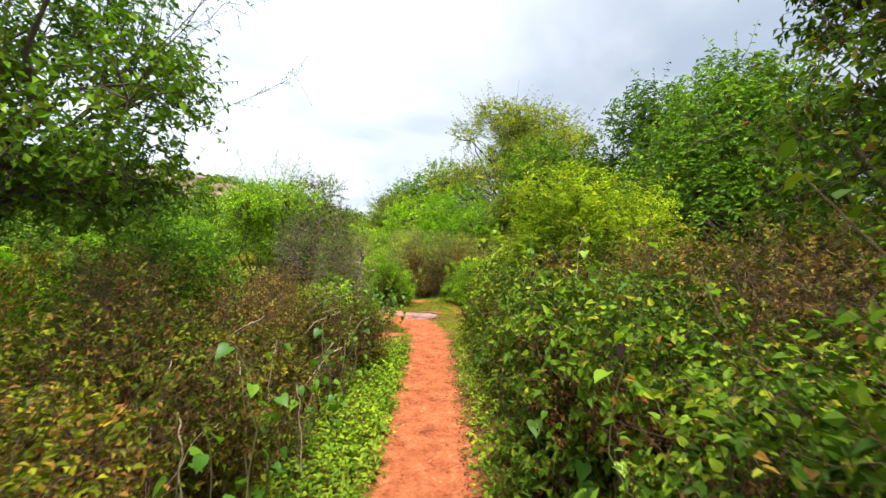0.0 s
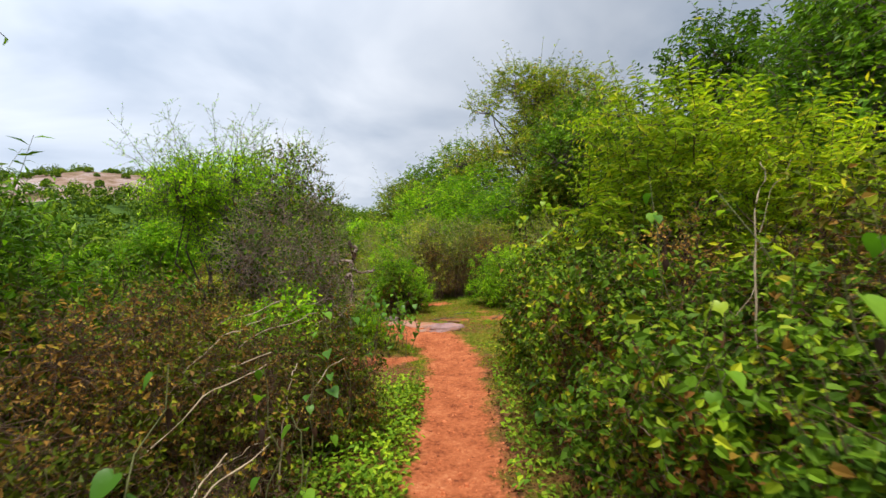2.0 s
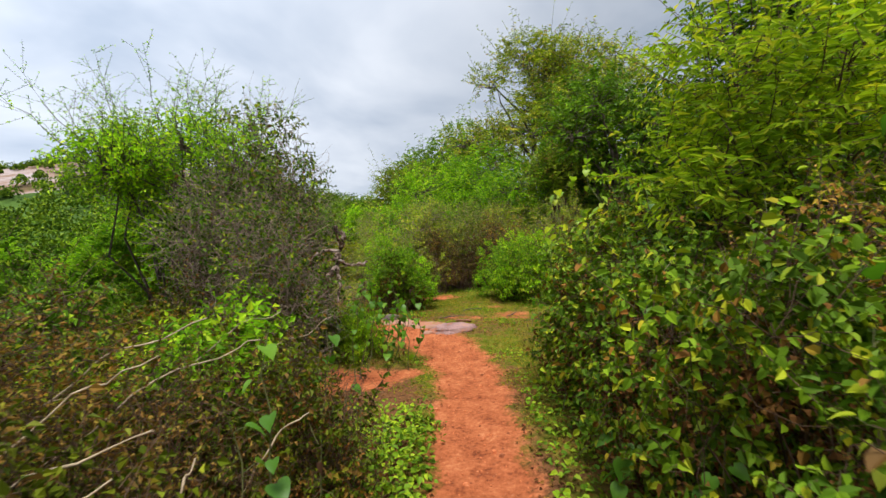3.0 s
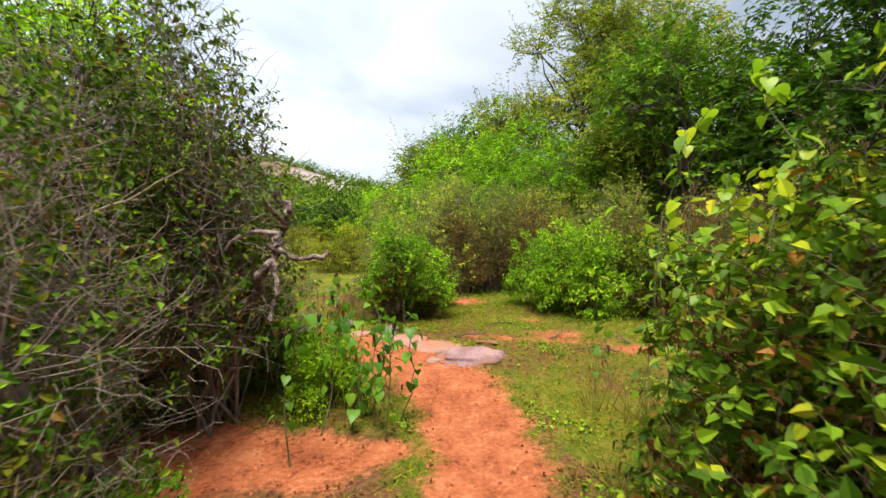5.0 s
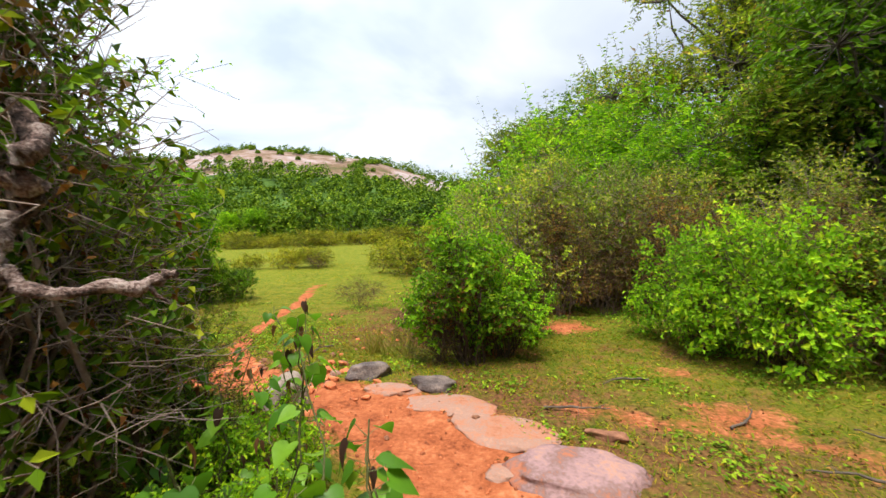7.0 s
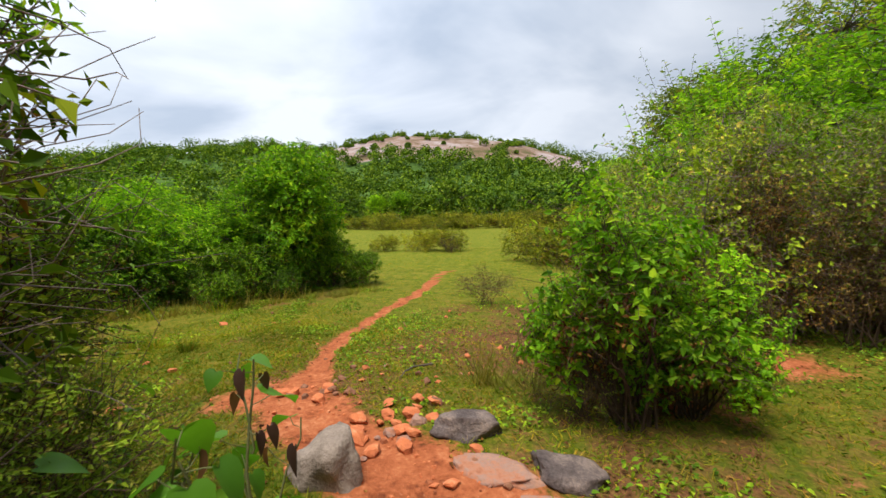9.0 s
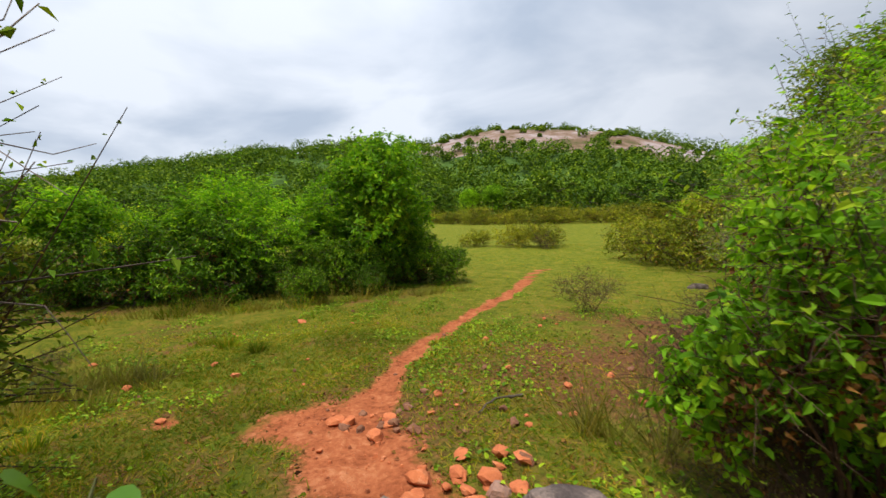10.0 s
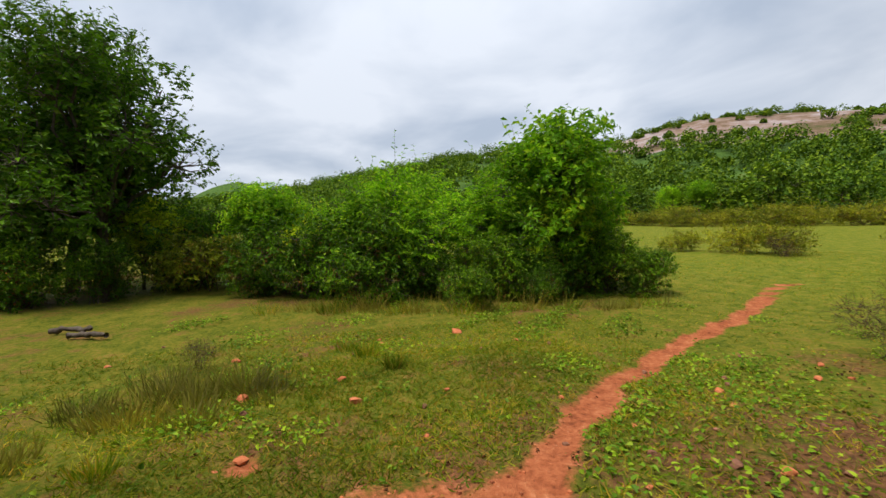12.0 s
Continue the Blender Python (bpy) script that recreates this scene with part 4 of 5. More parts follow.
scatter_stones(24, -2.66, 12.1, 0.15, 0.16, 0.04, 0.085, (0, 1, 2, 3, 0, 4, 6))
scatter_stones(14, -3.55, 12.25, 0.16, 0.1, 0.03, 0.06, (0, 4, 5, 4))
scatter_stones(34, -3.2, 13.1, 0.5, 0.7, 0.015, 0.05, (0, 1, 2, 3, 4, 5, 6))
scatter_stones(24, -4.2, 13.6, 1.4, 1.2, 0.015, 0.045, (0, 2, 4, 5, 6))
scatter_stones(22, -5.6, 12.2, 1.2, 0.9, 0.015, 0.045, (0, 1, 4, 5))
scatter_stones(12, -1.9, 11.9, 0.35, 0.2, 0.02, 0.05, (0, 4, 5, 6))
for px, py, s in ((-5.35, 12.0, 0.06), (-5.75, 11.28, 0.06), (-6.95, 13.3, 0.07), (-4.6, 14.3, 0.05), (-3.75, 12.1, 0.07), (-3.4, 12.15, 0.07)):
    ob = tagged(new("stone", stone_meshes[stone_rng.randrange(4)]), STONE_LABELS[0], "stone", "small stones")
    ob.matrix_basis = pose(px, py, ground_z(px, py) + s * 0.2, 5, 8, stone_rng.uniform(0, 360)) @ Matrix.Diagonal((s, s, s, 1))


# ---- dead wood ----
def stick(name, seed, points, r0, r1, material, label, forks=0, category="branch"):
    """A crooked branch along a few points, with short side twigs."""
    rng = np.random.default_rng(seed)
    pts = np.asarray(points, float)
    s = np.linspace(0, len(pts) - 1, 5 * len(pts))
    line = np.stack([np.interp(s, np.arange(len(pts)), pts[:, i]) for i in range(3)], 1)
    size = np.linalg.norm(pts[-1] - pts[0])
    line[1:-1] += rng.normal(size=(len(s) - 2, 3)) * (0.012 * size + 0.5 * r1)
    line[1:-1] = (line[:-2] + 2 * line[1:-1] + line[2:]) / 4
    rad = np.linspace(r0, r1, len(s)) * np.clip(1 + 0.22 * rng.normal(size=len(s)), 0.5, 1.5)
    root = tagged(new(name, mesh_from(name, *tubes(line[None], rad[None], 7), material, True)), label, category)
    for _ in range(forks):
        a = line[rng.integers(2, len(s) - 2)]
        tip = a + unit(rng.normal(size=3) + (pts[-1] - pts[0]) / size * 0.8) * size * rng.uniform(0.12, 0.3)
        part("side_twig", mesh_from("side_twig", *tubes(bent(rng, a[None], tip[None], 5, 0.15), np.linspace(r1 * 0.75, r1 * 0.25, 5)[None], 5), material, True), root)
    return root


stick("twisted_trunk", 1, [(-2.35, 9.85, 0), (-2.2, 9.7, 0.6), (-1.95, 9.5, 1.05), (-1.74, 9.47, 1.3), (-1.73, 9.53, 1.47), (-1.67, 9.56, 1.62), (-1.78, 9.6, 1.75)], 0.034, 0.03, PALE_BARK, "twisted pale peeling trunk in the thicket", 2, "trunk")
stick("dead_branch", 2, [(-1.8, 9.45, 1.36), (-1.72, 9.48, 1.33), (-1.62, 9.52, 1.26), (-1.52, 9.58, 1.25), (-1.46, 9.7, 1.27), (-1.44, 9.74, 1.29)], 0.024, 0.012, PALE_BARK, "crooked pale dead branch in the thicket", 3)
stick("dead_branch", 3, [(-1.75, 9.45, 1.26), (-1.72, 9.42, 1.05), (-1.74, 9.36, 0.85)], 0.022, 0.012, PALE_BARK, "crooked pale dead branch in the thicket", 2)
stick("dead_branch", 4, [(-2.3, 8.1, 1.35), (-1.85, 8.12, 1.55), (-1.4, 8.1, 1.72)], 0.007, 0.003, STALK, "long pale bare branch leaning through the thicket", 5)
for i, (x0, y0, x1, y1, z1) in enumerate([(-1.3, 4.2, -1.15, 4.75, 0.75), (-1.5, 4.0, -1.05, 4.95, 0.7), (-1.75, 2.6, -1.65, 2.8, 1.1), (-1.45, 3.0, -1.55, 3.4, 1.0), (-2.0, 4.6, -1.2, 5.3, 1.0), (-2.3, 5.4, -1.4, 5.8, 1.2),
                                          (-1.9, 3.4, -1.35, 3.7, 0.9), (1.5, 5.4, 1.75, 5.6, 2.0), (1.4, 3.2, 1.1, 3.6, 1.4), (1.9, 6.4, 2.9, 6.9, 2.2), (-2.0, 6.6, -1.1, 7.0, 1.1), (1.3, 2.3, 1.0, 2.7, 1.0), (0.9, 6.6, 0.75, 6.8, 1.2), (-1.25, 2.2, -1.35, 2.3, 0.9), (-1.3, 3.3, -1.25, 3.4, 1.05), (-1.6, 2.2, -1.2, 2.6, 0.8), (-1.2, 5.3, -1.1, 5.5, 0.95), (-1.45, 6.0, -1.0, 6.2, 0.8), (-2.0, 3.0, -1.3, 3.3, 1.25), (0.8, 3.3, 0.6, 3.5, 0.7), (0.85, 4.6, 0.62, 4.9, 0.85), (-2.6, 5.0, -1.3, 5.6, 1.0), (-2.5, 5.6, -1.2, 6.2, 1.15), (-1.9, 4.7, -1.25, 5.4, 0.55), (-2.0, 4.8, -1.3, 5.5, 0.45), (-2.8, 5.8, -1.5, 6.3, 1.25), (-2.4, 6.3, -1.3, 6.7, 1.2), (-1.0, 3.2, -1.05, 3.25, 0.75), (-1.15, 2.7, -1.25, 2.75, 1.1)]):
    stick("dry_stalk", 30 + i, [(x0, y0, 0), (x0 * 0.7 + x1 * 0.3, y0 * 0.7 + y1 * 0.3, z1 * 0.55), (x0 * 0.3 + x1 * 0.7, y0 * 0.3 + y1 * 0.7, z1 * 0.9), (x1, y1, z1)], 0.006, 0.003, STALK, "long pale dry stalk bent among the shrubs", 1, "stalk")
for i, (x, y, n) in enumerate([(-0.5, 12.1, 5), (0.6, 12.35, 4), (1.3, 12.2, 4), (0.9, 11.7, 5), (-0.2, 12.9, 3), (-3.2, 12.9, 2), (1.9, 11.5, 4)]):
    a = 0.9 * i
    g = ground_z(x, y) + 0.02
    stick("fallen_twig", 60 + i, [(x - 0.25 * math.cos(a), y - 0.2 * math.sin(a), g), (x, y, g + 0.025), (x + 0.22 * math.cos(a + 0.4), y + 0.2 * math.sin(a + 0.4), g + 0.01)], 0.01, 0.004, BARK, "dark fallen twig lying on the ground", n, "twig")
for i, (x, y, a) in enumerate([(-8.75, 9.15, 80), (-8.35, 9.45, 70)]):
    ob = stick("rotten_log", 70 + i, [(-0.22, 0, 0.05), (0, 0.02, 0.06), (0.22, 0, 0.05)], 0.034, 0.028, BARK, "short dark log lying on the grass", 0, "log")
    ob.matrix_basis = pose(x, y, ground_z(x, y), 0, 0, a)


# ---- leafy plants close to the path, leaf by leaf ----
def heart_leaf(seed, material):
    """One drooping heart-shaped leaf about 8 cm long, with a bent midrib."""
    rng = random.Random(seed)
    outline = [(0.0, 0.0), (-0.12, 0.16), (-0.06, 0.36), (0.12, 0.47), (0.35, 0.45), (0.6, 0.31), (0.82, 0.13), (1.0, 0.0)]
    bm = bmesh.new()

    def at(u, v):
        return bm.verts.new((u * 0.085, v * 0.085, 0.085 * (-0.30 * u * u + 0.28 * abs(v) - 0.12 * abs(v) * u + rng.uniform(-0.012, 0.012))))

    mid = [at(max(u, 0.0), 0) for u, _ in outline]
    for sign in (1, -1):
        edge = [at(u, sign * v) if 0 < i < len(outline) - 1 else mid[i] for i, (u, v) in enumerate(outline)]
        for i in range(1, len(outline) - 1):
            ring = [mid[i], mid[i + 1], edge[i + 1], edge[i]]
            ring = [v for k, v in enumerate(ring) if v not in ring[:k]]
            bm.faces.new(ring if sign > 0 else ring[::-1])
        bm.faces.new([mid[0], mid[1], edge[1]] if sign > 0 else [edge[1], mid[1], mid[0]])
    for f in bm.faces:
        f.smooth = True
    me = bpy.data.meshes.new("leaf")
    bm.to_mesh(me)
    bm.free()
    me.materials.append(material)
    return me


def single_leaf_material(name, a, b, c):
    m = Nodes(name)
    info = m.node("ObjectInfo")
    vein = m.noise(45, 3, 0.5, m.object_place())
    colour = m.mix(m.math("MULTIPLY", vein, 0.5), m.ramp(info.outputs["Random"], [(0.0, a), (0.6, b), (1.0, c)]), a)
    body, thin = m.surface(colour, 0.42, m.bump(vein, 0.3, 0.004), specular=0.25), m.node("BsdfTranslucent", Color=m.mix(1.0, colour, (1.25, 1.35, 0.6), "MULTIPLY"))
    both = m.node("MixShader", Fac=0.4)
    m.tree.links.new(body.outputs[0], both.inputs[1])
    m.tree.links.new(thin.outputs[0], both.inputs[2])
    return m.done(both)


HEART = single_leaf_material("heart_leaf_green", (0.05, 0.14, 0.012), (0.11, 0.26, 0.016), (0.2, 0.36, 0.02))
HEART_LIME = single_leaf_material("heart_leaf_lime", (0.17, 0.3, 0.02), (0.32, 0.45, 0.025), (0.5, 0.52, 0.04))
HEART_DEAD = single_leaf_material("heart_leaf_dead", (0.035, 0.02, 0.016), (0.08, 0.04, 0.025), (0.2, 0.09, 0.04))
green_leaves, lime_leaves, dead_leaves = [[heart_leaf(s * 5 + i, m) for i in range(3)] for s, m in enumerate((HEART, HEART_LIME, HEART_DEAD))]


def leafy_stem(x, y, height, lean, count, seed, fresh=green_leaves, dead_share=0.2, size=1.0):
    """A thin stem with heart-shaped leaves on short stalks."""
    rng = random.Random(seed)
    nrng = np.random.default_rng(seed)
    z = ground_z(x, y)
    end = np.array([lean[0], lean[1], height])
    line = bent(nrng, np.zeros((1, 3)), end[None], 9, 0.08, 0.06)[0]
    root = tagged(new("heart_leaved_plant"), "thin-stemmed plant with drooping heart-shaped " + ("yellow-green" if fresh is lime_leaves else "green") + " leaves", "plant", "leafy plants by the path")
    root.location = (x, y, z)
    pieces = [tubes(line[None], np.linspace(0.006, 0.0022, 9)[None], 5)]
    for i in range(count):
        s = 0.2 + 0.8 * (i + rng.random() * 0.6) / count
        k = min(s * 8, 7.999)
        a = Vector(line[int(k)]).lerp(Vector(line[int(k) + 1]), k - int(k))
        turn = rng.uniform(0, 2 * math.pi)
        tip = a + Vector((math.cos(turn), math.sin(turn), rng.uniform(0.0, 0.7))) * rng.uniform(0.03, 0.07)
        pieces.append(tubes(bent(nrng, np.array([a]), np.array([tip]), 3, 0.1), np.full((1, 3), 0.0014), 3))
        gone = rng.random() < dead_share * (1.6 - s)
        leaf = part("leaf", rng.choice(dead_leaves if gone else fresh), root, "dark withered leaf" if gone else "")
        scale = rng.uniform(0.65, 1.2) * size * (0.75 if gone else 1.0)
        leaf.matrix_basis = pose(*tip, rng.uniform(-25, 25), rng.uniform(60, 88) if gone else rng.uniform(5, 55), math.degrees(turn) + rng.uniform(-30, 30)) @ Matrix.Diagonal((scale, scale * (0.5 if gone else 1), scale, 1))
    part("stem", mesh_from("stem", *join(*pieces), GREEN_STEM, True), root)
    return root


LEAFY = [(-1.0, 9.5, 0.85, (0.05, 0.0), 15), (-0.97, 9.82, 0.95, (0.06, -0.02), 14), (-1.22, 9.9, 1.05, (0.0, 0.05), 14), (-1.3, 9.65, 0.6, (0.12, 0.0), 10), (-1.12, 10.1, 0.7, (-0.05, 0.1), 10),
         (-1.75, 10.55, 0.95, (0.08, 0.0), 12), (-1.85, 10.7, 1.0, (0.08, 0.05), 12), (-1.95, 10.85, 0.75, (0.05, 0.1), 9), 
         (-1.25, 7.0, 1.0, (0.1, 0.0), 10), (-1.0, 3.9, 0.5, (0.1, 0.1), 8), (-1.25, 2.9, 0.7, (0.1, 0.0), 10), (-1.3, 2.1, 0.8, (0.05, 0.1), 10), (-1.15, 9.7, 0.75, (0.05, 0.05), 12), (-1.4, 10.05, 0.8, (0.1, 0.0), 12), (-1.3, 10.25, 0.55, (0.1, 0.05), 9), (-1.55, 10.25, 0.7, (0.05, 0.1), 10), (-1.5, 9.55, 0.9, (0.15, 0.05), 12), (-1.55, 9.15, 1.1, (0.2, 0.0), 12)]
for i, (x, y, h, lean, n) in enumerate(LEAFY):
    leafy_stem(x, y, h, lean, n, 200 + i, size=1.05)
for i in range(18):
    leafy_stem(-1.3 - 0.036 * i - 0.17 * ((i * 5) % 6), 9.9 + 0.055 * i, 0.45 + 0.45 * ((i * 7) % 5) / 4, (0.04 - 0.05 * (i % 4), 0.03 * (i % 3)), 11, 480 + i, green_leaves, 0.3, 0.95)
RIGHT = [(0.62, 8.75, 1.9, (0.12, 0.15), 20), (0.8, 9.05, 2.1, (0.2, 0.1), 22), (0.85, 9.35, 1.5, (-0.05, 0.05), 18), (0.8, 10.7, 0.5, (0.0, 0.1), 9), (1.2, 10.85, 0.55, (0.05, 0.05), 9), (1.0, 10.3, 0.6, (0.05, 0.05), 9), (0.6, 10.4, 0.4, (0.05, 0.05), 7), (0.95, 8.6, 2.2, (0.1, 0.2), 22), (1.15, 9.5, 1.6, (0.2, 0.1), 20), (0.9, 9.2, 1.2, (0.15, 0.1), 22), (1.05, 8.9, 1.7, (0.0, 0.2), 24), (0.72, 8.8, 1.1, (0.1, 0.1), 20), (0.95, 9.5, 1.0, (0.1, 0.1), 18)]
for i, (x, y, h, lean, n) in enumerate(RIGHT):
    leafy_stem(x, y, h, lean, n, 240 + i, lime_leaves if h > 1 else green_leaves, 0.35, 0.95)
for i in range(16):
    leafy_stem(-1.15 - 0.14 * ((i * 5) % 5), 1.6 + i * 0.36, 0.7 + 0.55 * ((i * 7) % 5) / 4, (0.12 - 0.05 * (i % 3), 0.06 * (i % 4)), 8, 420 + i, green_leaves, 0.3, 0.95)
for i in range(12):
    leafy_stem(0.95 + 0.16 * ((i * 3) % 4), 1.9 + i * 0.52, 1.5 + 0.45 * ((i * 5) % 4) / 3, (-0.08 + 0.06 * (i % 3), 0.05), 10, 450 + i, lime_leaves if i % 3 == 0 else green_leaves, 0.25, 1.0)
for i in range(16):
    y = 1.5 + i * 0.43
    leafy_stem(0.62 + 0.12 * ((i * 7) % 3 - 1), y, 0.45 + 0.5 * ((i * 5) % 4) / 3, (0.05, 0.05), 7, 270 + i, green_leaves, 0.15, 1.2)


for i in range(26):
    y = 3.4 + i * 0.21
    leafy_stem(0.72 + 0.11 * ((i * 5) % 4), y, 0.5 + 0.9 * ((i * 7) % 6) / 5, (-0.05 + 0.05 * (i % 3), 0.04), 13, 520 + i, lime_leaves if i % 4 == 1 else green_leaves, 0.25, 0.85)


# ---- grass, ground leaves and litter ----
def spears(rng, base, way, length, width):
    """Grass blades: thin four-sided blades that narrow to the tip."""
    way = unit(way)
    side = unit(np.cross(way, rng.normal(size=base.shape)))
    L, W = length[:, None], width[:, None]
    v = np.stack([base - side * W * 0.5, base + side * W * 0.5, base + way * L + side * W * 0.12, base + way * L - side * W * 0.12], 1)
    return v.reshape(-1, 3), np.arange(len(base) * 4).reshape(-1, 4)


def strewn(rng, n, x0, x1, y0, y1, most_dirt=0.42, keep=None):
    x, y = rng.uniform(x0, x1, n), rng.uniform(y0, y1, n)
    ok = dirt_at(x, y) + rng.normal(size=n) * 0.07 < most_dirt
    if keep is not None:
        ok &= rng.random(n) < keep(x, y)
    x, y = x[ok], y[ok]
    return np.stack([x, y, ground_z(x, y)], 1)


def turf_density(x, y):
    """Thick in the clearing and on the near meadow, thin under the shrubs and on worn patches."""
    under = np.maximum(smooth(-0.7, -1.3, x) * smooth(10.0, 8.8, y), smooth(0.5, 1.0, x) * smooth(9.4, 8.8, y))
    patchy = 0.55 + 0.45 * np.sin(x * 2.3 + np.sin(y * 1.9) * 1.5) * np.sin(y * 2.7 + np.sin(x * 1.3) * 1.7)
    return np.clip((1 - 0.93 * under) * (0.3 + 0.7 * patchy) * (1 - 0.75 * np.exp(-((x + 3.0) ** 2 / 1.6 + (y - 14.0) ** 2 / 4.0))), 0, 1)


grass_rng = np.random.default_rng(31)
spots = np.concatenate([strewn(grass_rng, 120000, -7.5, 2.6, 8.6, 15.0, keep=turf_density), strewn(grass_rng, 60000, -12, 2.6, 11, 26, keep=turf_density), strewn(grass_rng, 9000, -0.75, 0.75, 1.0, 9.0, keep=turf_density), strewn(grass_rng, 70000, -6.4, -2.2, 10.6, 14.2, keep=turf_density)])
n = len(spots)
tagged(new("short_grass", mesh_from("short_grass", *spears(grass_rng, spots, grass_rng.normal(size=(n, 3)) * np.array([1, 1, 0.3]) + np.array([0, 0, 0.6]), grass_rng.uniform(0.02, 0.06, n), grass_rng.uniform(0.004, 0.009, n)), GRASS)),
       "short patchy trodden grass on the red earth", "grass", kind="stuff")

leaf_spots = np.concatenate([strewn(grass_rng, 9000, -1.35, -0.45, 1.0, 8.0, 0.5), strewn(grass_rng, 1500, 0.2, 0.6, 1.0, 9.0, 0.5),
                             strewn(grass_rng, 5000, -6, -3.2, 12.6, 16, 0.45, lambda x, y: np.exp(-((x + 4.7) ** 2 / 0.5 + (y - 14.4) ** 2 / 0.5)) + 0.9 * np.exp(-((x + 3.75) ** 2 / 0.12 + (y - 13.1) ** 2 / 0.3)) + 0.015),
                             strewn(grass_rng, 4000, -8, 2.4, 10, 16, 0.42, lambda x, y: 0.25 + 0.3 * np.sin(x * 3.1) * np.sin(y * 2.3)),
                             strewn(grass_rng, 2500, -2.5, 2.2, 14.5, 16.5, 0.45),
                             strewn(grass_rng, 60000, -9, 2.6, 9.6, 17, 0.42, lambda x, y: smooth(0.25, 0.9, np.sin(x * 2.9 + 1.7 * np.sin(y * 1.3)) * np.sin(y * 3.3 + 1.9 * np.sin(x * 1.7)) + 0.35 * np.sin(x * 7.1 + y * 5.3)) * (1 - 0.8 * np.exp(-((x + 3.0) ** 2 / 1.6 + (y - 14.0) ** 2 / 4.0))))])
n = len(leaf_spots)
leaf_spots[:, 2] += grass_rng.random(n) ** 1.6 * np.where(leaf_spots[:, 1] < 8.3, 0.2, 0.05) + 0.01
tagged(new("ground_cover", mesh_from("ground_cover", *blades(grass_rng, leaf_spots, grass_rng.normal(size=(n, 3)) * np.array([1, 1, 0.35]), np.where(leaf_spots[:, 1] < 8.3, 1.45, 1.0) * grass_rng.uniform(0.02, 0.042, n), np.where(leaf_spots[:, 1] < 8.3, 1.45, 1.0) * grass_rng.uniform(0.014, 0.03, n), tilt=0.35, broad=True), CLOVER)),
       "low bright green leafy ground cover beside the path", "ground cover", kind="stuff")

litter = np.concatenate([strewn(grass_rng, 3500, -5, 4, 0.8, 9.6, 0.6), strewn(grass_rng, 3500, -5, 2.6, 9.4, 16, 0.75), strewn(grass_rng, 2600, 0.12, 0.75, 1.0, 9.2, 0.72), strewn(grass_rng, 1500, -1.6, -0.5, 1.0, 9.0, 0.6)])
n = len(litter)
litter[:, 2] += 0.008
tagged(new("leaf_litter", mesh_from("leaf_litter", *blades(grass_rng, litter, grass_rng.normal(size=(n, 3)) * np.array([1, 1, 0.15]), grass_rng.uniform(0.015, 0.05, n), grass_rng.uniform(0.008, 0.025, n), tilt=0.5, fold=0.4), DEAD)),
       "brown fallen leaves strewn over the ground", "leaf litter", kind="stuff")


def pebbles(seed, count):
    """Small angular crumbs on the trodden earth."""
    rng = np.random.default_rng(seed)
    x, y = rng.uniform(-4.6, 0.6, count), rng.uniform(1.0, 13.0, count)
    ok = dirt_at(x, y) > 0.4
    x, y = x[ok], y[ok]
    s = rng.uniform(0.003, 0.011, len(x)) * (1 + 1.2 * (rng.random(len(x)) > 0.93))
    cube = np.array([[-1, -1, -0.6], [1, -0.8, -0.6], [0.9, 1, -0.6], [-0.8, 0.9, -0.6], [-0.6, -0.6, 0.7], [0.6, -0.5, 0.6], [0.5, 0.6, 0.7], [-0.6, 0.5, 0.5]])
    turn = rng.uniform(0, 6.28, len(x))
    c, sn = np.cos(turn)[:, None], np.sin(turn)[:, None]
    shape = cube[None] * (0.75 + 0.5 * rng.random((len(x), 8, 3)))
    v = np.stack([shape[..., 0] * c - shape[..., 1] * sn, shape[..., 0] * sn + shape[..., 1] * c, shape[..., 2]], -1) * s[:, None, None] + np.stack([x, y, ground_z(x, y) + 0.003], 1)[:, None]
    q = np.array([[4, 5, 6, 7], [0, 1, 5, 4], [1, 2, 6, 5], [2, 3, 7, 6], [3, 0, 4, 7]])
    return v.reshape(-1, 3), (np.arange(len(x))[:, None, None] * 8 + q[None]).reshape(-1, 4)


tagged(new("path_gravel", mesh_from("path_gravel", *pebbles(33, 5200), RED_STONE)), "fine reddish gravel scattered on the path", "gravel", kind="stuff")
tagged(new("soil_crumbs", mesh_from("soil_crumbs", *pebbles(34, 2200), SOIL_CRUMB)), "dark red crumbs of soil on the path", "soil", kind="stuff")


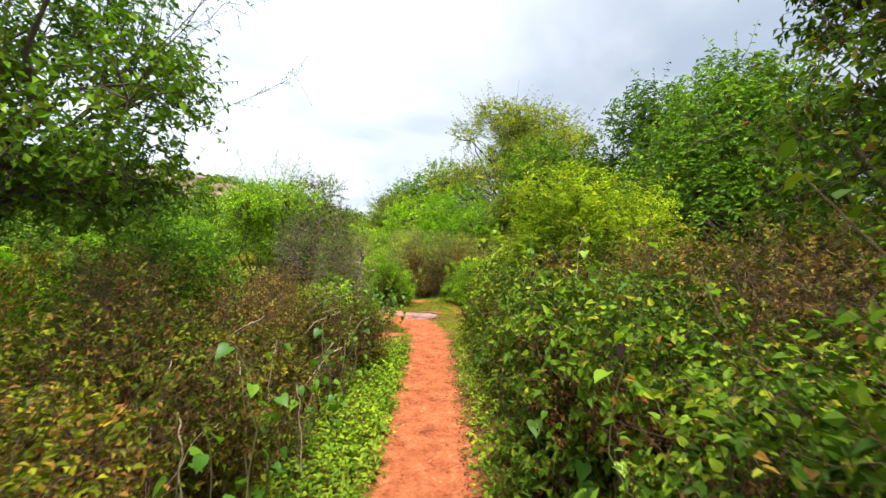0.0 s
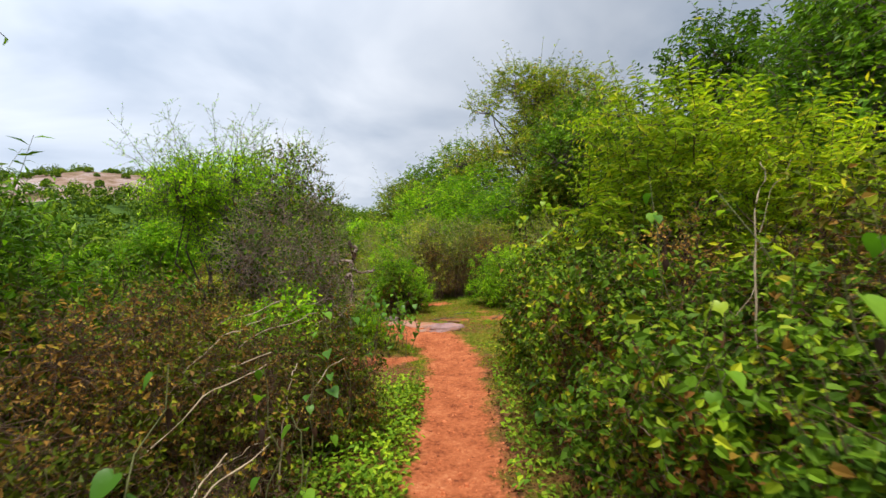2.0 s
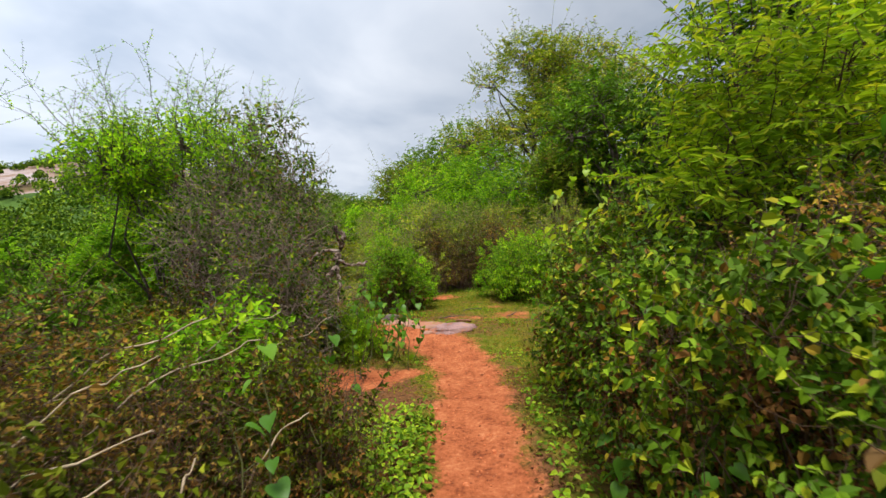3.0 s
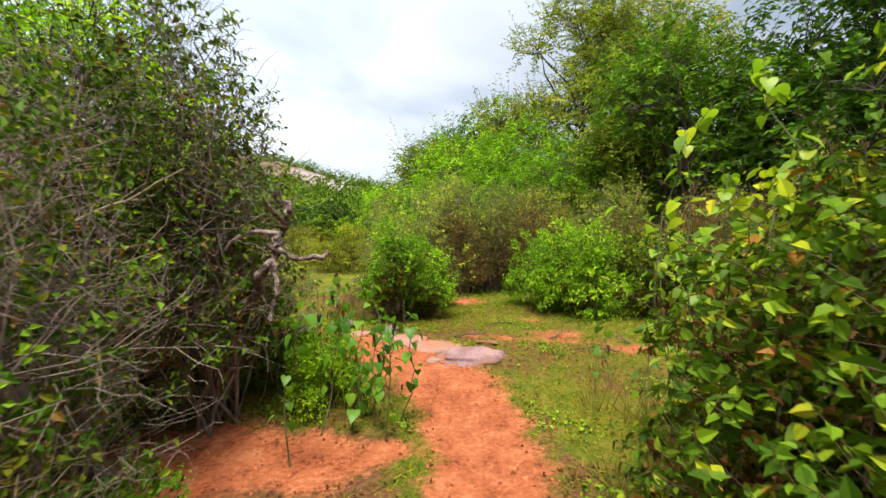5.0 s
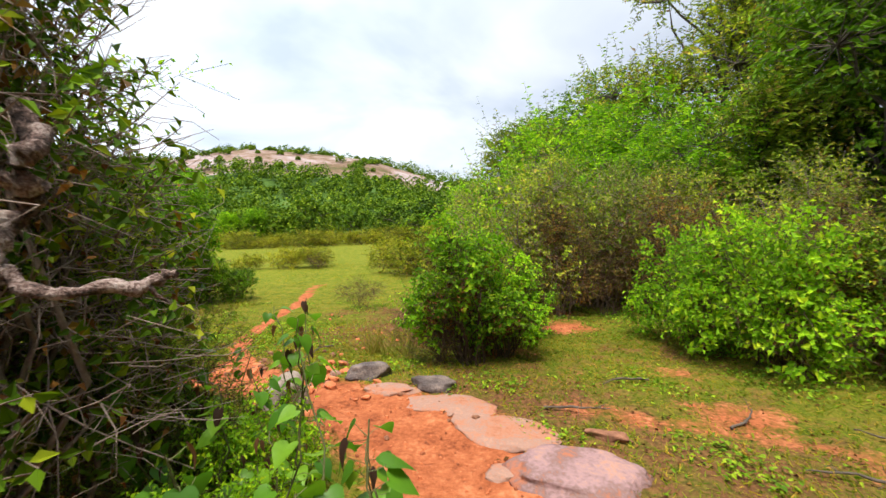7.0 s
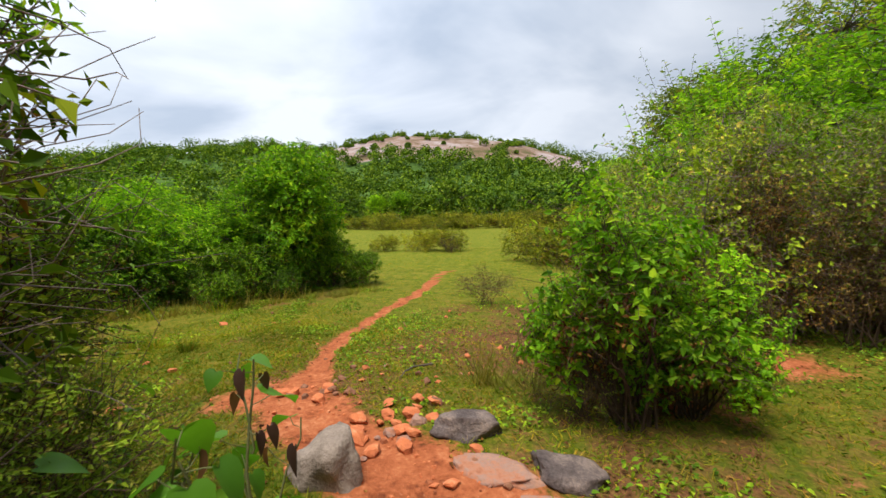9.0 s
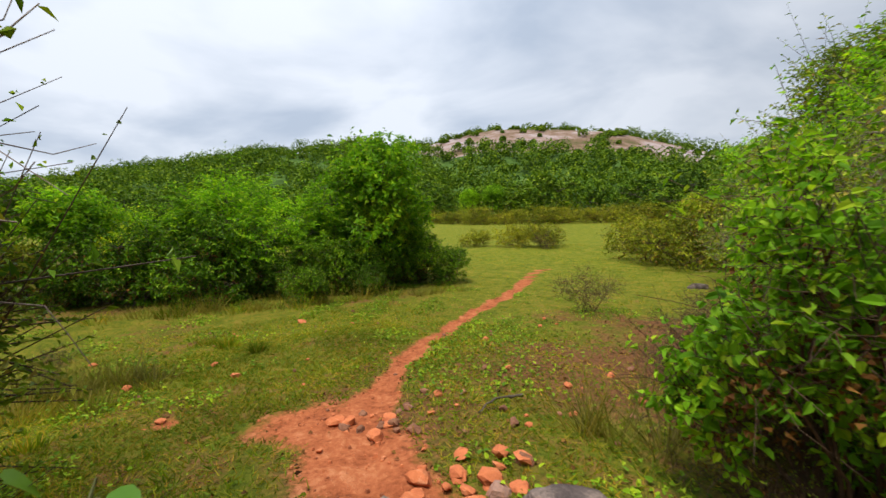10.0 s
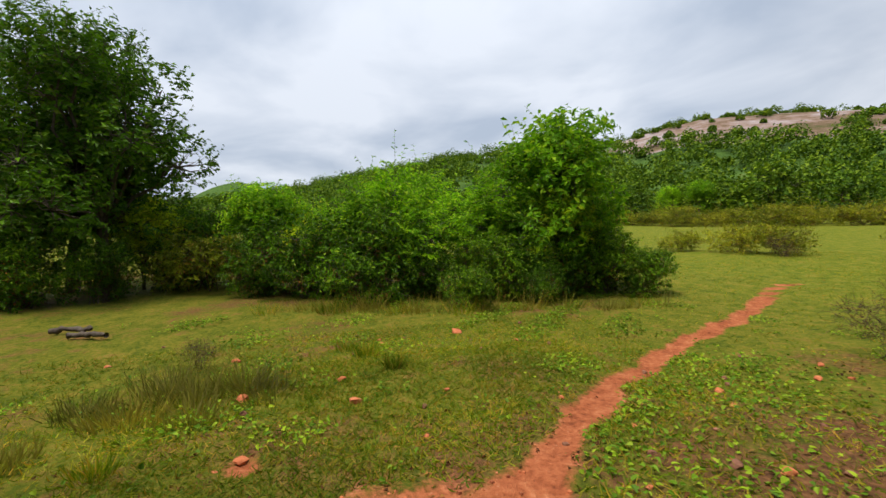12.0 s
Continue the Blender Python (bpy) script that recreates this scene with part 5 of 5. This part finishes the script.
def tuft(x, y, height, spread, count, seed, material, label):
    rng = np.random.default_rng(seed)
    r = spread * rng.random(count) ** 0.7
    a = rng.uniform(0, 6.28, count)
    base = np.stack([np.cos(a) * r, np.sin(a) * r, np.zeros(count)], 1)
    way = np.stack([np.cos(a) * 0.5, np.sin(a) * 0.5, np.ones(count)], 1) + rng.normal(size=(count, 3)) * 0.25
    ob = tagged(new("grass_tuft", mesh_from("grass_tuft", *spears(rng, base, way, height * rng.uniform(0.5, 1.1, count), np.full(count, 0.008)), material)), label, "grass tuft", "grass tufts")
    ob.location = (x, y, ground_z(x, y) - 0.005)


for i, (x, y, h, s, c) in enumerate([(-5.9, 10.95, 0.22, 0.2, 220), (-5.65, 10.6, 0.18, 0.24, 240), (-6.1, 10.75, 0.26, 0.22, 240), (-5.5, 11.0, 0.16, 0.2, 180), (-6.0, 11.25, 0.24, 0.2, 200), (-5.75, 11.45, 0.18, 0.2, 160), (-5.9, 10.3, 0.15, 0.2, 160), (-5.2, 10.2, 0.15, 0.15, 200)]):
    tuft(x, y, h, s, c, 300 + i, STRAW, "straw-coloured tuft of dry grass")
for i, (x, y, h, s, c) in enumerate([(-6.45, 12.25, 0.13, 0.1, 160), (-6.0, 12.4, 0.14, 0.07, 150), (-6.7, 12.1, 0.1, 0.1, 120), (-4.9, 10.7, 0.1, 0.1, 120)]):
    tuft(x, y, h, s, c, 310 + i, GRASS, "small dark green tuft of grass")
edge_rng = random.Random(4)
for i in range(14):
    tuft(edge_rng.uniform(-2.75, -2.2), edge_rng.uniform(12.9, 14.6), edge_rng.uniform(0.25, 0.5), 0.1, 26, 400 + i, STRAW, "thin brown dry grass stalks beside the shrub")
for i in range(20):
    s = i / 19
    x, y = (-8.9 + 1.6 * s) + edge_rng.uniform(-0.2, 0.2), 11.3 + 5.2 * s
    tuft(x, y, edge_rng.uniform(0.1, 0.35), 0.2, edge_rng.randint(30, 130), 330 + i, STRAW if i % 3 else GRASS, "rank dry grass at the foot of the hedge")
for i in range(22):
    tuft(edge_rng.uniform(0.35, 1.0), edge_rng.uniform(8.6, 10.2), edge_rng.uniform(0.15, 0.45), 0.05, 12, 360 + i, STRAW, "few thin dry grass stalks")
